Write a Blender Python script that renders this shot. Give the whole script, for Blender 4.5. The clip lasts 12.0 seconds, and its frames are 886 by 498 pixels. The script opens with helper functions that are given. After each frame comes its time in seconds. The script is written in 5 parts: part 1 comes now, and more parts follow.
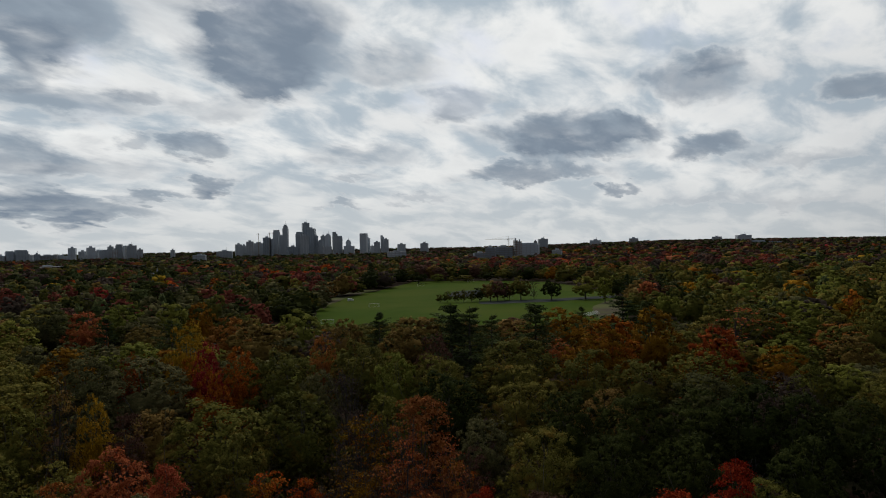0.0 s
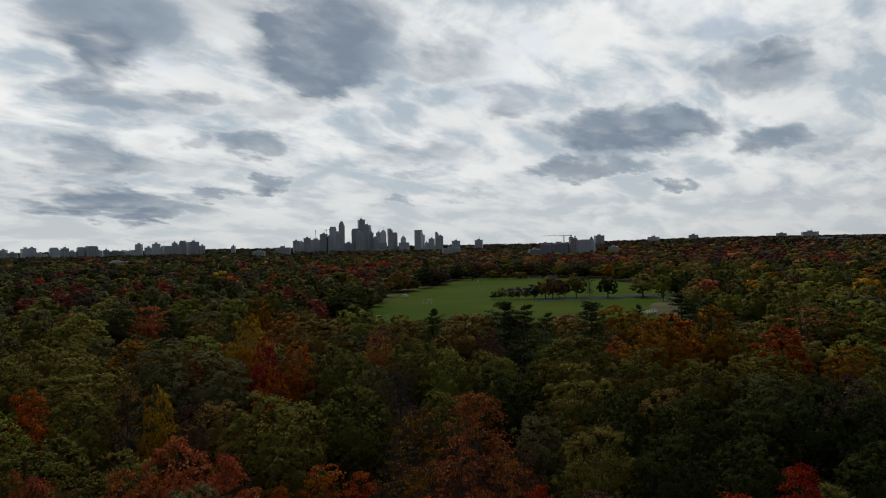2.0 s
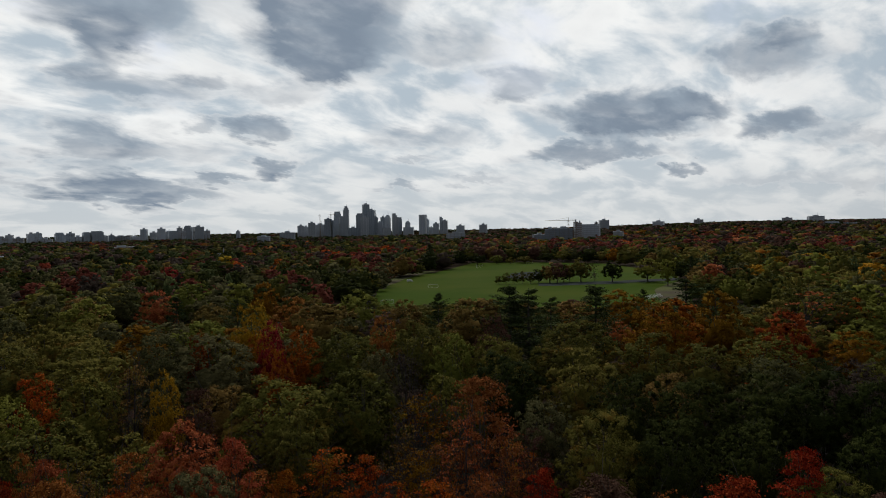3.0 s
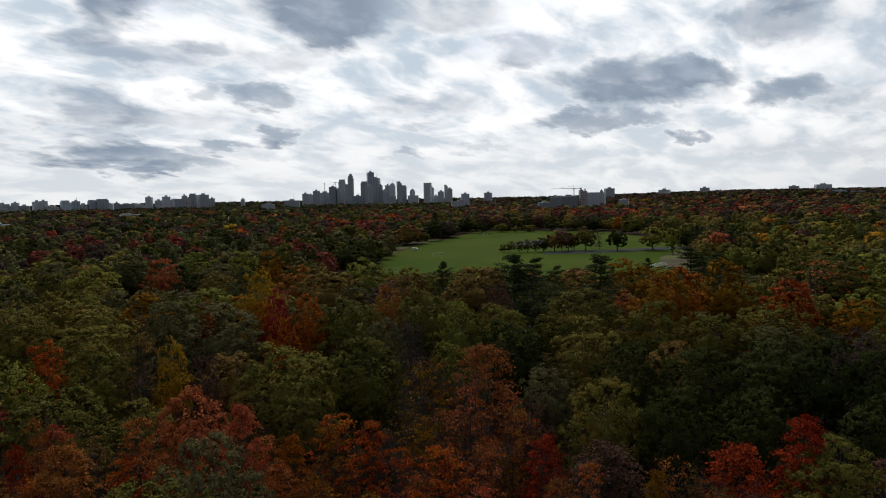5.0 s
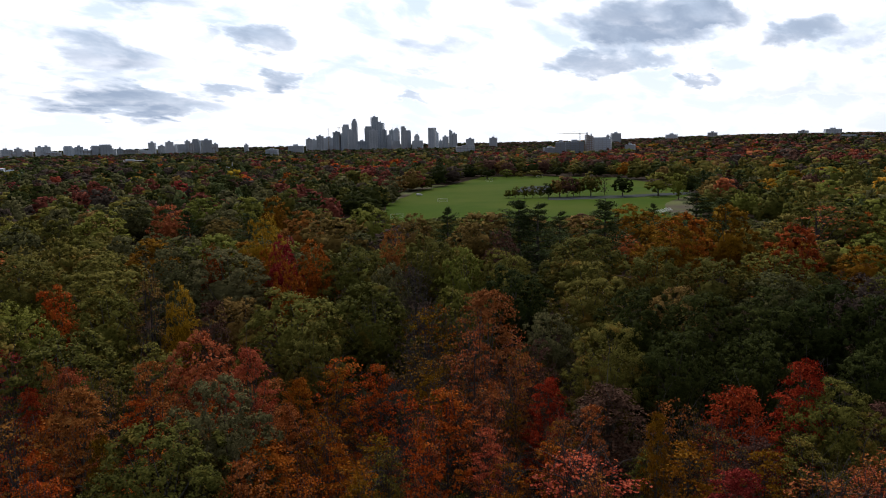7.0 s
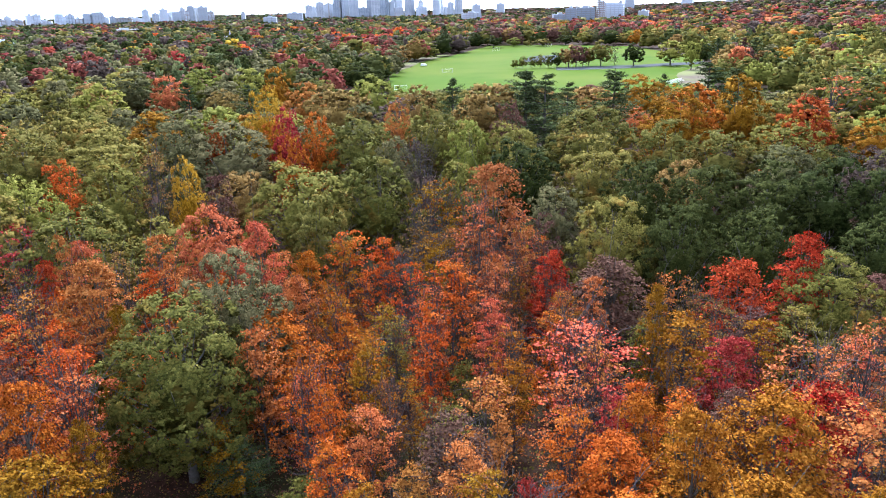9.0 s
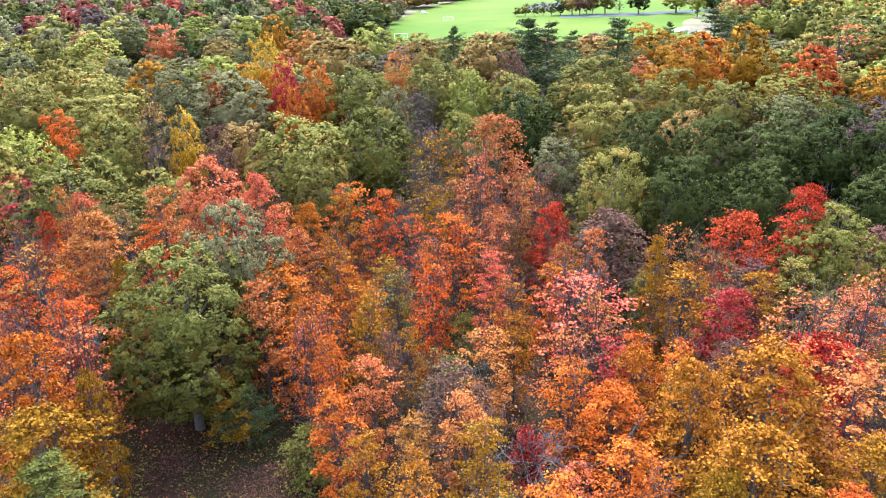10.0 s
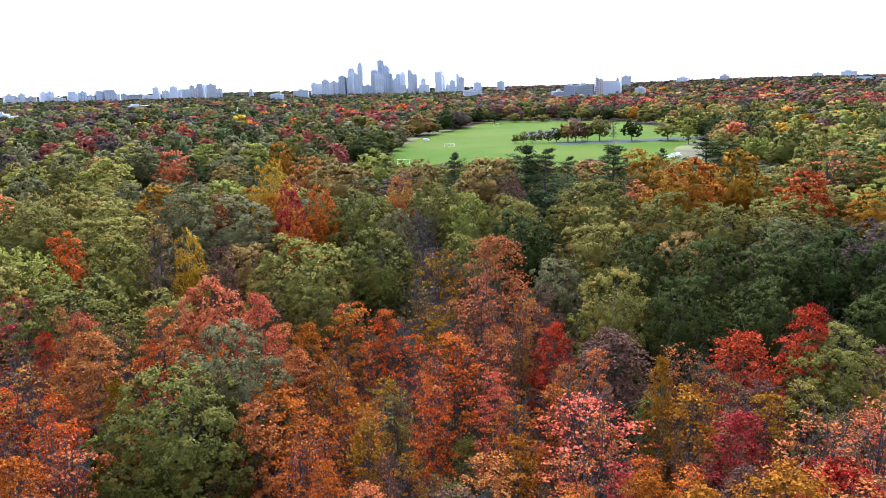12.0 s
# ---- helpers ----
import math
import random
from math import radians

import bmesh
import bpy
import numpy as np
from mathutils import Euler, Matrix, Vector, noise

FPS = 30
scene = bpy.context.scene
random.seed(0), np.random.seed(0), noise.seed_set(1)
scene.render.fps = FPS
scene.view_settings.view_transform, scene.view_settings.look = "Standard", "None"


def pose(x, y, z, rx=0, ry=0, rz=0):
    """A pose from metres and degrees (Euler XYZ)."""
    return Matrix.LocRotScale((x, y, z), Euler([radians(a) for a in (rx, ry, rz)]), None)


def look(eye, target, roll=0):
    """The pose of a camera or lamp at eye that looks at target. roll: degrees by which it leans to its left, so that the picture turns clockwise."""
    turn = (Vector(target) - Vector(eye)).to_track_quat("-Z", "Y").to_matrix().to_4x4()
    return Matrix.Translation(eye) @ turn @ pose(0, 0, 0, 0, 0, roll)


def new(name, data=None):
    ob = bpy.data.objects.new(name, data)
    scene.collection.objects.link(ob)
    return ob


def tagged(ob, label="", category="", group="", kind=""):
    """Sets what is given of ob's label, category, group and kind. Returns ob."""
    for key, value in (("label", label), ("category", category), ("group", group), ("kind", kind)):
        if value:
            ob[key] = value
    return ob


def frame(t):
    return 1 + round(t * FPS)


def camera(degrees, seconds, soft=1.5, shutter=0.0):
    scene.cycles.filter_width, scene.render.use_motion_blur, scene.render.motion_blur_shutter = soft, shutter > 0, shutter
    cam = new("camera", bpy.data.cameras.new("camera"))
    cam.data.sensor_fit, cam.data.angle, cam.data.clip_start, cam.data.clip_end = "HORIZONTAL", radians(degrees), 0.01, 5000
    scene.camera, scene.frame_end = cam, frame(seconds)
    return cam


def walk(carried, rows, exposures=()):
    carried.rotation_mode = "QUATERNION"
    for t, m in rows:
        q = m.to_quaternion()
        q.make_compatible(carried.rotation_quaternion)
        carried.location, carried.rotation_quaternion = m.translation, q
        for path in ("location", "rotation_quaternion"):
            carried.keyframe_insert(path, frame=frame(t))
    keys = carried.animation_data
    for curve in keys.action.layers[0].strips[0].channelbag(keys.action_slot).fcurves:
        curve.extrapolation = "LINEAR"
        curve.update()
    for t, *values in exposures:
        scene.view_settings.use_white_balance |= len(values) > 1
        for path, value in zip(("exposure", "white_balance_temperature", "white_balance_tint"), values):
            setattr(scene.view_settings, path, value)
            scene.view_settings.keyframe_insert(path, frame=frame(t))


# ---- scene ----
EYE = 46.0
cam = camera(63.85, 12.0, soft=1.05)


def turn(rx, ry, rz):
    return pose(0, 0, EYE, rx, ry, rz)


PATH = [
    (0.0, turn(89.518, 1.025, -5.517)),
    (0.5, turn(89.437, 1.011, -4.266)),
    (1.0, turn(89.397, 1.02, -2.69)),
    (1.2, turn(89.38, 1.02, -2.02)),
    (1.35, turn(89.365, 1.01, -1.48)),
    (1.5, turn(89.354, 1.008, -1.197)),
    (2.0, turn(89.32, 0.978, -1.132)),
    (2.5, turn(88.942, 0.976, -1.12)),
    (3.0, turn(88.098, 1.02, -0.775)),
    (3.2, turn(87.78, 1.02, -0.64)),
    (4.8, turn(85.82, 0.98, -0.405)),
    (5.0, turn(85.546, 0.974, -0.388)),
    (5.5, turn(84.839, 0.983, -0.304)),
    (6.0, turn(84.11, 0.986, -0.233)),
    (6.5, turn(82.929, 0.992, -0.123)),
    (7.0, turn(81.189, 1.037, -0.018)),
    (7.2, turn(80.17, 1.05, 0.03)),
    (8.8, turn(71.98, 1.2, 0.34)),
    (9.0, turn(71.053, 1.209, 0.364)),
    (9.5, turn(68.526, 1.221, 0.425)),
    (10.0, turn(67.168, 1.193, 0.442)),
    (10.5, turn(67.396, 1.15, 0.464)),
    (11.0, turn(70.098, 1.165, 0.484)),
    (11.5, turn(73.857, 1.216, 0.515)),
    (12.0, turn(76.832, 1.224, 0.523)),
]
# seconds, stops, white balance and tint: the camera opens up and drifts cooler as it tilts down
EXPOSURES = [
    (0.0, 0.0, 6500, 10),
    (2.5, 0.05, 6500, 10),
    (5.0, 0.38, 6500, 12),
    (6.5, 0.66, 6400, 14),
    (7.2, 1.02, 6200, 16),
    (8.8, 3.15, 5400, 19),
    (9.5, 3.95, 5350, 19),
    (10.5, 4.1, 5350, 19),
    (11.5, 3.72, 5350, 19),
    (12.0, 3.2, 5350, 19),
]
walk(cam, PATH, EXPOSURES)

# ---- sky and sun ----
SUN_AZ, SUN_EL = radians(-6), radians(50)
world = bpy.data.worlds.new("sky")
scene.world = world
world.use_nodes = True
wt = world.node_tree
wt.nodes.clear()


def wnode(kind, **values):
    n = wt.nodes.new(kind)
    for key, value in values.items():
        setattr(n, key, value)
    return n


def plug(value, socket):
    if isinstance(value, (int, float, tuple)):
        socket.default_value = value
    else:
        wt.links.new(value, socket)


def wmath(op, a, b=0.0, clamp=False):
    n = wnode("ShaderNodeMath", operation=op, use_clamp=clamp)
    plug(a, n.inputs[0])
    plug(b, n.inputs[1])
    return n.outputs[0]


def wvec(op, a, b):
    n = wnode("ShaderNodeVectorMath", operation=op)
    plug(a, n.inputs[0])
    plug(b, n.inputs[1])
    return n.outputs["Value" if op in ("LENGTH", "DOT_PRODUCT") else "Vector"]


def wrange(value, a, b, lo=0.0, hi=1.0):
    n = wnode("ShaderNodeMapRange", interpolation_type="SMOOTHSTEP")
    plug(value, n.inputs[0])
    for k, v in enumerate((a, b, lo, hi)):
        n.inputs[1 + k].default_value = v
    return n.outputs[0]


def wnoise(vec, scale, detail, rough=0.55, distort=0.0):
    n = wnode("ShaderNodeTexNoise")
    wt.links.new(vec, n.inputs["Vector"])
    for key, v in (("Scale", scale), ("Detail", detail), ("Roughness", rough), ("Distortion", distort)):
        n.inputs[key].default_value = v
    return n.outputs[0]


def wmix(fac, a, b):
    n = wnode("ShaderNodeMix", data_type="RGBA")
    plug(fac, n.inputs[0])
    for v, k in ((a, 6), (b, 7)):
        plug((*v, 1.0) if isinstance(v, tuple) else v, n.inputs[k])
    return n.outputs[2]


coord = wnode("ShaderNodeTexCoord")
axes = wnode("ShaderNodeSeparateXYZ")
wt.links.new(coord.outputs["Generated"], axes.inputs[0])
dx, dy, dz = axes.outputs
az = wmath("MULTIPLY", wmath("ARCTAN2", dx, dy), 57.2958)
el = wmath("MULTIPLY", wmath("ARCSINE", dz), 57.2958)
# the cloud layer lies level, so it closes up towards the horizon; its rows run off to one side
reach = wmath("DIVIDE", 1.0, wmath("ADD", wmath("MAXIMUM", dz, 0.0), 0.28))
px, py = wmath("MULTIPLY", dx, reach), wmath("MULTIPLY", dy, reach)
flat = wnode("ShaderNodeCombineXYZ")
plug(wmath("MULTIPLY", wmath("ADD", wmath("MULTIPLY", px, 0.64), wmath("MULTIPLY", py, 0.77)), 0.7), flat.inputs[0])
plug(wmath("SUBTRACT", wmath("MULTIPLY", px, 0.77), wmath("MULTIPLY", py, 0.64)), flat.inputs[1])
layer = flat.outputs[0]
fine = wnoise(layer, 5.0, 9.0, 0.56, 0.3)
broad = wnoise(layer, 1.9, 6.0, 0.52, 0.3)
ragged = wnoise(layer, 8.5, 7.0, 0.55, 0.2)
curl = wnoise(layer, 19.0, 6.0, 0.58, 0.2)
spot = wnode("ShaderNodeCombineXYZ")
plug(wmath("ADD", az, wmath("MULTIPLY", wmath("SUBTRACT", ragged, 0.5), 7.0)), spot.inputs[0])
plug(wmath("ADD", el, wmath("ADD", wmath("MULTIPLY", wmath("SUBTRACT", fine, 0.5), 3.5), wmath("MULTIPLY", wmath("SUBTRACT", curl, 0.5), 1.3))), spot.inputs[1])
# the grey cumulus over the city: azimuth, elevation, half widths (degrees), depth; flat below, billowing above
CUMULUS = [(-23.4, 15.6, 5.5, 2.9, 0.8), (-24.1, 13.5, 2.7, 1.7, 0.5), (-7.7, 17.4, 5.0, 2.9, 0.8), (-8.0, 14.3, 5.0, 3.8, 1.0), (-8.3, 12.4, 3.2, 1.7, 0.6), (1.5, 13.7, 3.9, 2.0, 0.5), (6.9, 11.0, 3.0, 1.4, 0.55), (-13.4, 7.5, 2.6, 1.1, 0.8), (-12.8, 4.4, 1.7, 0.8, 0.8), (-16.4, 3.8, 2.0, 0.5, 0.65), (15.4, 8.1, 6.1, 1.9, 0.9), (15.8, 6.9, 5.0, 1.0, 0.5), (20.6, 8.4, 2.7, 1.0, 0.6), (12.7, 5.3, 5.7, 0.9, 0.8), (26.4, 6.8, 2.8, 1.1, 0.85), (19.7, 4.0, 1.2, 0.5, 0.75), (25.2, 11.7, 3.9, 1.8, 0.65)]
CUMULUS += [(26.8, 12.9, 1.9, 1.0, 0.4), (36.6, 9.7, 3.0, 1.1, 0.7), (-25.0, 6.0, 3.4, 2.0, 0.65), (-21.7, 10.1, 4.6, 1.5, 0.55), (-25.5, 11.7, 1.9, 1.8, 0.6), (-19.3, 5.8, 3.9, 1.0, 0.35), (-22.3, 2.7, 6.1, 1.0, 0.75), (-25.0, 3.4, 3.0, 1.0, 0.6), (-17.3, 11.2, 1.9, 0.8, 0.55), (-12.1, 10.4, 3.4, 1.1, 0.4), (-17.9, 7.9, 1.3, 0.6, 0.5), (-0.9, 6.9, 3.9, 1.2, 0.42), (-1.8, 5.2, 1.9, 0.5, 0.4), (-2.3, 3.0, 2.2, 0.5, 0.45), (32.0, 5.6, 3.9, 0.9, 0.4), (29.0, 2.6, 7.3, 0.7, 0.3), (3.6, 3.7, 2.7, 0.4, 0.35)]
grey = 0.0
for ca, ce, ra, re, depth in CUMULUS:
    v = wvec("SUBTRACT", wvec("MULTIPLY", spot.outputs[0], (1 / ra, 1 / re, 0.0)), (ca / ra, ce / re, 0.0))
    d = wvec("LENGTH", wvec("MAXIMUM", v, wvec("MULTIPLY", v, (1.0, -1.5, 0.0))), (0.0, 0.0, 0.0))
    grey = wmath("ADD", wrange(d, 1.5, 0.45, 0.0, depth), grey)
wide = wrange(wmath("ADD", wmath("MULTIPLY", broad, 0.55), wmath("MULTIPLY", fine, 0.45)), 0.5, 0.66, 0.0, 0.8)
high = wrange(el, 17.0, 30.0)
west = wrange(az, -4.0, -22.0, 0.0, 0.65)
grey = wmath("ADD", grey, wmath("MULTIPLY", wide, wmath("ADD", wmath("ADD", 0.25, west), wmath("MULTIPLY", high, 0.6))))
grey = wmath("MULTIPLY", wmath("MINIMUM", grey, 1.0), wrange(ragged, 0.2, 0.62, 0.6, 1.0), clamp=True)
sky = wnode("ShaderNodeTexSky", sky_type="NISHITA", sun_disc=False, sun_elevation=SUN_EL, sun_rotation=SUN_AZ, air_density=1.0, dust_density=3.0)
blue = wvec("SCALE", sky.outputs[0], (0.0, 0.0, 0.0))
blue.node.inputs["Scale"].default_value = 0.1
veil = wmix(wrange(fine, 0.37, 0.63), (0.42, 0.495, 0.56), (0.86, 0.87, 0.86))
veil = wmix(wrange(el, 9.0, -1.0, 0.0, 0.7), veil, (0.57, 0.595, 0.6))
gap = wmath("MULTIPLY", wrange(wnoise(layer, 3.2, 5.0, 0.5, 0.2), 0.54, 0.68), wrange(el, 5.0, 10.0, 0.0, 0.6))
cover = wmix(gap, veil, blue)
# thin sunlit fringes round the grey clouds
fringe = wmath("MULTIPLY", wrange(grey, 0.02, 0.2), wrange(grey, 0.5, 0.22))
cover = wmix(wmath("MULTIPLY", fringe, 0.3), cover, (0.92, 0.92, 0.90))
cloud = wmix(grey, cover, (0.2, 0.25, 0.315))
# the cloud glows on the sun's side and is duller overhead and behind
toward = wvec("DOT_PRODUCT", coord.outputs["Generated"], (math.sin(SUN_AZ) * math.cos(0.35), math.cos(SUN_AZ) * math.cos(0.35), math.sin(0.35)))
glow = wrange(toward, 0.15, 0.92)
back = wnode("ShaderNodeBackground")
wt.links.new(wmix(glow, (0.15, 0.165, 0.19), cloud), back.inputs[0])
back.inputs[1].default_value = 1.0
wt.links.new(back.outputs[0], wnode("ShaderNodeOutputWorld").inputs[0])

sun = new("sun", bpy.data.lights.new("sun", "SUN"))
sun.data.energy, sun.data.angle, sun.data.color = 0.85, radians(14), (1.0, 0.95, 0.86)
sun.matrix_world = look((0, 0, 0), (-math.sin(SUN_AZ) * math.cos(SUN_EL), -math.cos(SUN_AZ) * math.cos(SUN_EL), -math.sin(SUN_EL)))


# ---- materials ----
def material(name):
    m = bpy.data.materials.new(name)
    m.use_nodes = True
    t = m.node_tree
    t.nodes.clear()
    out = t.nodes.new("ShaderNodeOutputMaterial")
    return m, t, out


def ramp(t, fac, *stops):
    n = t.nodes.new("ShaderNodeValToRGB")
    while len(n.color_ramp.elements) < len(stops):
        n.color_ramp.elements.new(0.5)
    for e, (at, c) in zip(n.color_ramp.elements, stops):
        e.position, e.color = at, (*c, 1)
    t.links.new(fac, n.inputs[0])
    return n.outputs[0]


def noise_of(t, vec, scale, detail=5.0, rough=0.55):
    n = t.nodes.new("ShaderNodeTexNoise")
    t.links.new(vec, n.inputs["Vector"])
    n.inputs["Scale"].default_value, n.inputs["Detail"].default_value, n.inputs["Roughness"].default_value = scale, detail, rough
    return n.outputs[0]


def mix(t, fac, a, b, blend="MIX"):
    n = t.nodes.new("ShaderNodeMix")
    n.data_type, n.blend_type = "RGBA", blend
    for v, k in ((fac, 0), (a, 6), (b, 7)):
        if isinstance(v, tuple):
            n.inputs[k].default_value = (*v, 1)
        elif isinstance(v, float):
            n.inputs[k].default_value = v
        else:
            t.links.new(v, n.inputs[k])
    return n.outputs[2]


def leaf_material(name, shade, body, tip, fleck=None, translucent=0.12, patch=0.25):
    """Foliage: each leaf spray takes its own tone, each tree its own cast; fleck: the turned leaves among them."""
    m, t, out = material(name)
    geo, info = t.nodes.new("ShaderNodeNewGeometry"), t.nodes.new("ShaderNodeObjectInfo")
    tc = t.nodes.new("ShaderNodeTexCoord")
    grain = noise_of(t, tc.outputs["Object"], 4.5, 3.0, 0.7)
    blend = t.nodes.new("ShaderNodeMath")
    blend.operation = "MULTIPLY_ADD"
    t.links.new(grain, blend.inputs[0])
    blend.inputs[1].default_value = 1.4
    shift = t.nodes.new("ShaderNodeMath")
    shift.operation = "MULTIPLY_ADD"
    t.links.new(geo.outputs["Random Per Island"], shift.inputs[0])
    shift.inputs[1].default_value, shift.inputs[2].default_value = 0.62, -0.98
    tuft = t.nodes.new("ShaderNodeMath")
    tuft.operation = "MULTIPLY_ADD"
    t.links.new(noise_of(t, tc.outputs["Object"], 0.8, 3.0, 0.6), tuft.inputs[0])
    tuft.inputs[1].default_value = 0.8
    t.links.new(shift.outputs[0], tuft.inputs[2])
    t.links.new(tuft.outputs[0], blend.inputs[2])
    tone = ramp(t, blend.outputs[0], (0.05, shade), (0.5, body), (0.95, tip))
    clump = noise_of(t, tc.outputs["Object"], patch, 3.0)
    if fleck:
        where = t.nodes.new("ShaderNodeMapRange")
        t.links.new(clump, where.inputs[0])
        where.inputs[1].default_value, where.inputs[2].default_value = 0.55, 0.72
        tone = mix(t, where.outputs[0], tone, fleck)
    hsv = t.nodes.new("ShaderNodeHueSaturation")
    for k, lo, hi in (("Hue", 0.486, 0.514), ("Value", 0.46, 0.7)):
        r = t.nodes.new("ShaderNodeMapRange")
        t.links.new(info.outputs["Random"], r.inputs[0])
        r.inputs[3].default_value, r.inputs[4].default_value = (lo, hi) if k == "Hue" else (hi, lo)
        t.links.new(r.outputs[0], hsv.inputs[k])
    t.links.new(tone, hsv.inputs["Color"])
    skin, thin, both = t.nodes.new("ShaderNodeBsdfPrincipled"), t.nodes.new("ShaderNodeBsdfTranslucent"), t.nodes.new("ShaderNodeMixShader")
    skin.inputs["Roughness"].default_value = 0.8
    skin.inputs["Specular IOR Level"].default_value = 0.02
    t.links.new(hsv.outputs[0], skin.inputs["Base Color"])
    relief = t.nodes.new("ShaderNodeBump")
    relief.inputs["Strength"].default_value, relief.inputs["Distance"].default_value = 0.6, 0.3
    t.links.new(tuft.outputs[0], relief.inputs["Height"])
    t.links.new(relief.outputs[0], skin.inputs["Normal"])
    t.links.new(hsv.outputs[0], thin.inputs["Color"])
    both.inputs[0].default_value = translucent
    t.links.new(skin.outputs[0], both.inputs[1])
    t.links.new(thin.outputs[0], both.inputs[2])
    t.links.new(both.outputs[0], out.inputs[0])
    return m


def rough_material(name, a, b, scale, c=None, c_scale=0.0, roughness=0.8, bump=0.0, metallic=0.0, vary=0.0, gloss=0.5):
    """A mottled opaque surface in world-size noise: a to b fine, c in broad patches."""
    m, t, out = material(name)
    tc = t.nodes.new("ShaderNodeTexCoord")
    p = t.nodes.new("ShaderNodeBsdfPrincipled")
    fine = noise_of(t, tc.outputs["Object"], scale, 6.0, 0.65)
    tone = ramp(t, fine, (0.3, a), (0.7, b))
    if c:
        tone = mix(t, ramp(t, noise_of(t, tc.outputs["Object"], c_scale, 4.0), (0.42, (0, 0, 0)), (0.62, (1, 1, 1))), tone, c)
    if vary:
        info = t.nodes.new("ShaderNodeObjectInfo")
        hsv = t.nodes.new("ShaderNodeHueSaturation")
        r = t.nodes.new("ShaderNodeMapRange")
        t.links.new(info.outputs["Random"], r.inputs[0])
        r.inputs[3].default_value, r.inputs[4].default_value = 1 - vary, 1 + vary
        t.links.new(r.outputs[0], hsv.inputs["Value"])
        t.links.new(tone, hsv.inputs["Color"])
        tone = hsv.outputs[0]
    t.links.new(tone, p.inputs["Base Color"])
    p.inputs["Specular IOR Level"].default_value = gloss
    p.inputs["Roughness"].default_value, p.inputs["Metallic"].default_value = roughness, metallic
    if bump:
        bn = t.nodes.new("ShaderNodeBump")
        bn.inputs["Strength"].default_value, bn.inputs["Distance"].default_value = bump, 0.1
        t.links.new(fine, bn.inputs["Height"])
        t.links.new(bn.outputs[0], p.inputs["Normal"])
    t.links.new(p.outputs[0], out.inputs[0])
    return m


LEAF = {
    "green": leaf_material("green_oak_leaves", (0.0787, 0.084, 0.0161), (0.201, 0.186, 0.0351), (0.294, 0.249, 0.059), (0.321, 0.197, 0.0351)),
    "deep": leaf_material("deep_green_leaves", (0.0242, 0.033, 0.00772), (0.0653, 0.0803, 0.0168), (0.127, 0.136, 0.0334)),
    "grey": leaf_material("grey_green_leaves", (0.0806, 0.0838, 0.0309), (0.192, 0.181, 0.0665), (0.286, 0.249, 0.1)),
    "olive": leaf_material("olive_oak_leaves", (0.125, 0.118, 0.0211), (0.295, 0.256, 0.0488), (0.408, 0.336, 0.0819), (0.433, 0.236, 0.0423)),
    "lime": leaf_material("yellow_green_leaves", (0.144, 0.155, 0.021), (0.341, 0.341, 0.054), (0.463, 0.43, 0.0941)),
    "bronze": leaf_material("bronze_leaves", (0.138, 0.0859, 0.02449), (0.3197, 0.1989, 0.0475), (0.4807, 0.3174, 0.09522)),
    "yellow": leaf_material("yellow_leaves", (0.32, 0.165, 0.006), (0.78, 0.42, 0.026), (0.85, 0.54, 0.07)),
    "gold": leaf_material("amber_leaves", (0.16, 0.064, 0.0043), (0.42, 0.182, 0.011), (0.53, 0.285, 0.032), (0.359, 0.125, 0.0117)),
    "orange": leaf_material("orange_leaves", (0.184, 0.0368, 0.0055), (0.69, 0.155, 0.0154), (0.828, 0.253, 0.0396), (0.667, 0.265, 0.0242)),
    "peach": leaf_material("peach_leaves", (0.228, 0.0713, 0.018), (0.66, 0.236, 0.0504), (0.696, 0.322, 0.0936), (0.552, 0.172, 0.0384)),
    "red": leaf_material("scarlet_leaves", (0.1725, 0.0207, 0.006785), (0.552, 0.0828, 0.01897), (0.69, 0.1667, 0.04255)),
    "salmon": leaf_material("salmon_leaves", (0.27, 0.06, 0.023), (0.74, 0.195, 0.07), (0.8, 0.285, 0.11), (0.74, 0.25, 0.047)),
    "crimson": leaf_material("crimson_leaves", (0.1584, 0.01848, 0.01331), (0.4763, 0.06325, 0.04169), (0.6149, 0.1265, 0.08316)),
    # far reds only: distance haze is mixed into this muted leaf colour
    "hazed_red": leaf_material("hazed_red_leaves", (0.12, 0.034, 0.025), (0.36, 0.088, 0.058), (0.46, 0.14, 0.09)),
    "russet": leaf_material("russet_leaves", (0.099, 0.045, 0.0331), (0.207, 0.099, 0.0663), (0.297, 0.162, 0.113)),
    "pine": leaf_material("pine_needles", (0.0479, 0.072, 0.0243), (0.131, 0.172, 0.0567), (0.261, 0.288, 0.101), translucent=0.1),
    "yew": leaf_material("pale_conifer_needles", (0.075, 0.083, 0.018), (0.16, 0.168, 0.03), (0.27, 0.26, 0.052), translucent=0.15),
    "mauve": leaf_material("thinning_mauve_twigs", (0.0667, 0.0464, 0.0358), (0.124, 0.0885, 0.0675), (0.191, 0.14, 0.104), translucent=0.1),
}
BARK = rough_material("grey_bark", (0.05, 0.042, 0.035), (0.16, 0.14, 0.12), 3.0, (0.09, 0.09, 0.07), 0.6, 0.9, 0.6, gloss=0.05)
PALE_BARK = rough_material("pale_grey_twigs", (0.04, 0.035, 0.033), (0.1, 0.088, 0.082), 3.0, None, 0, 0.9, 0.4, gloss=0.05)
LITTER = rough_material("leaf_litter", (0.016, 0.009, 0.006), (0.062, 0.03, 0.02), 1.6, (0.026, 0.024, 0.01), 0.11, 0.95, 0.8, gloss=0.05)
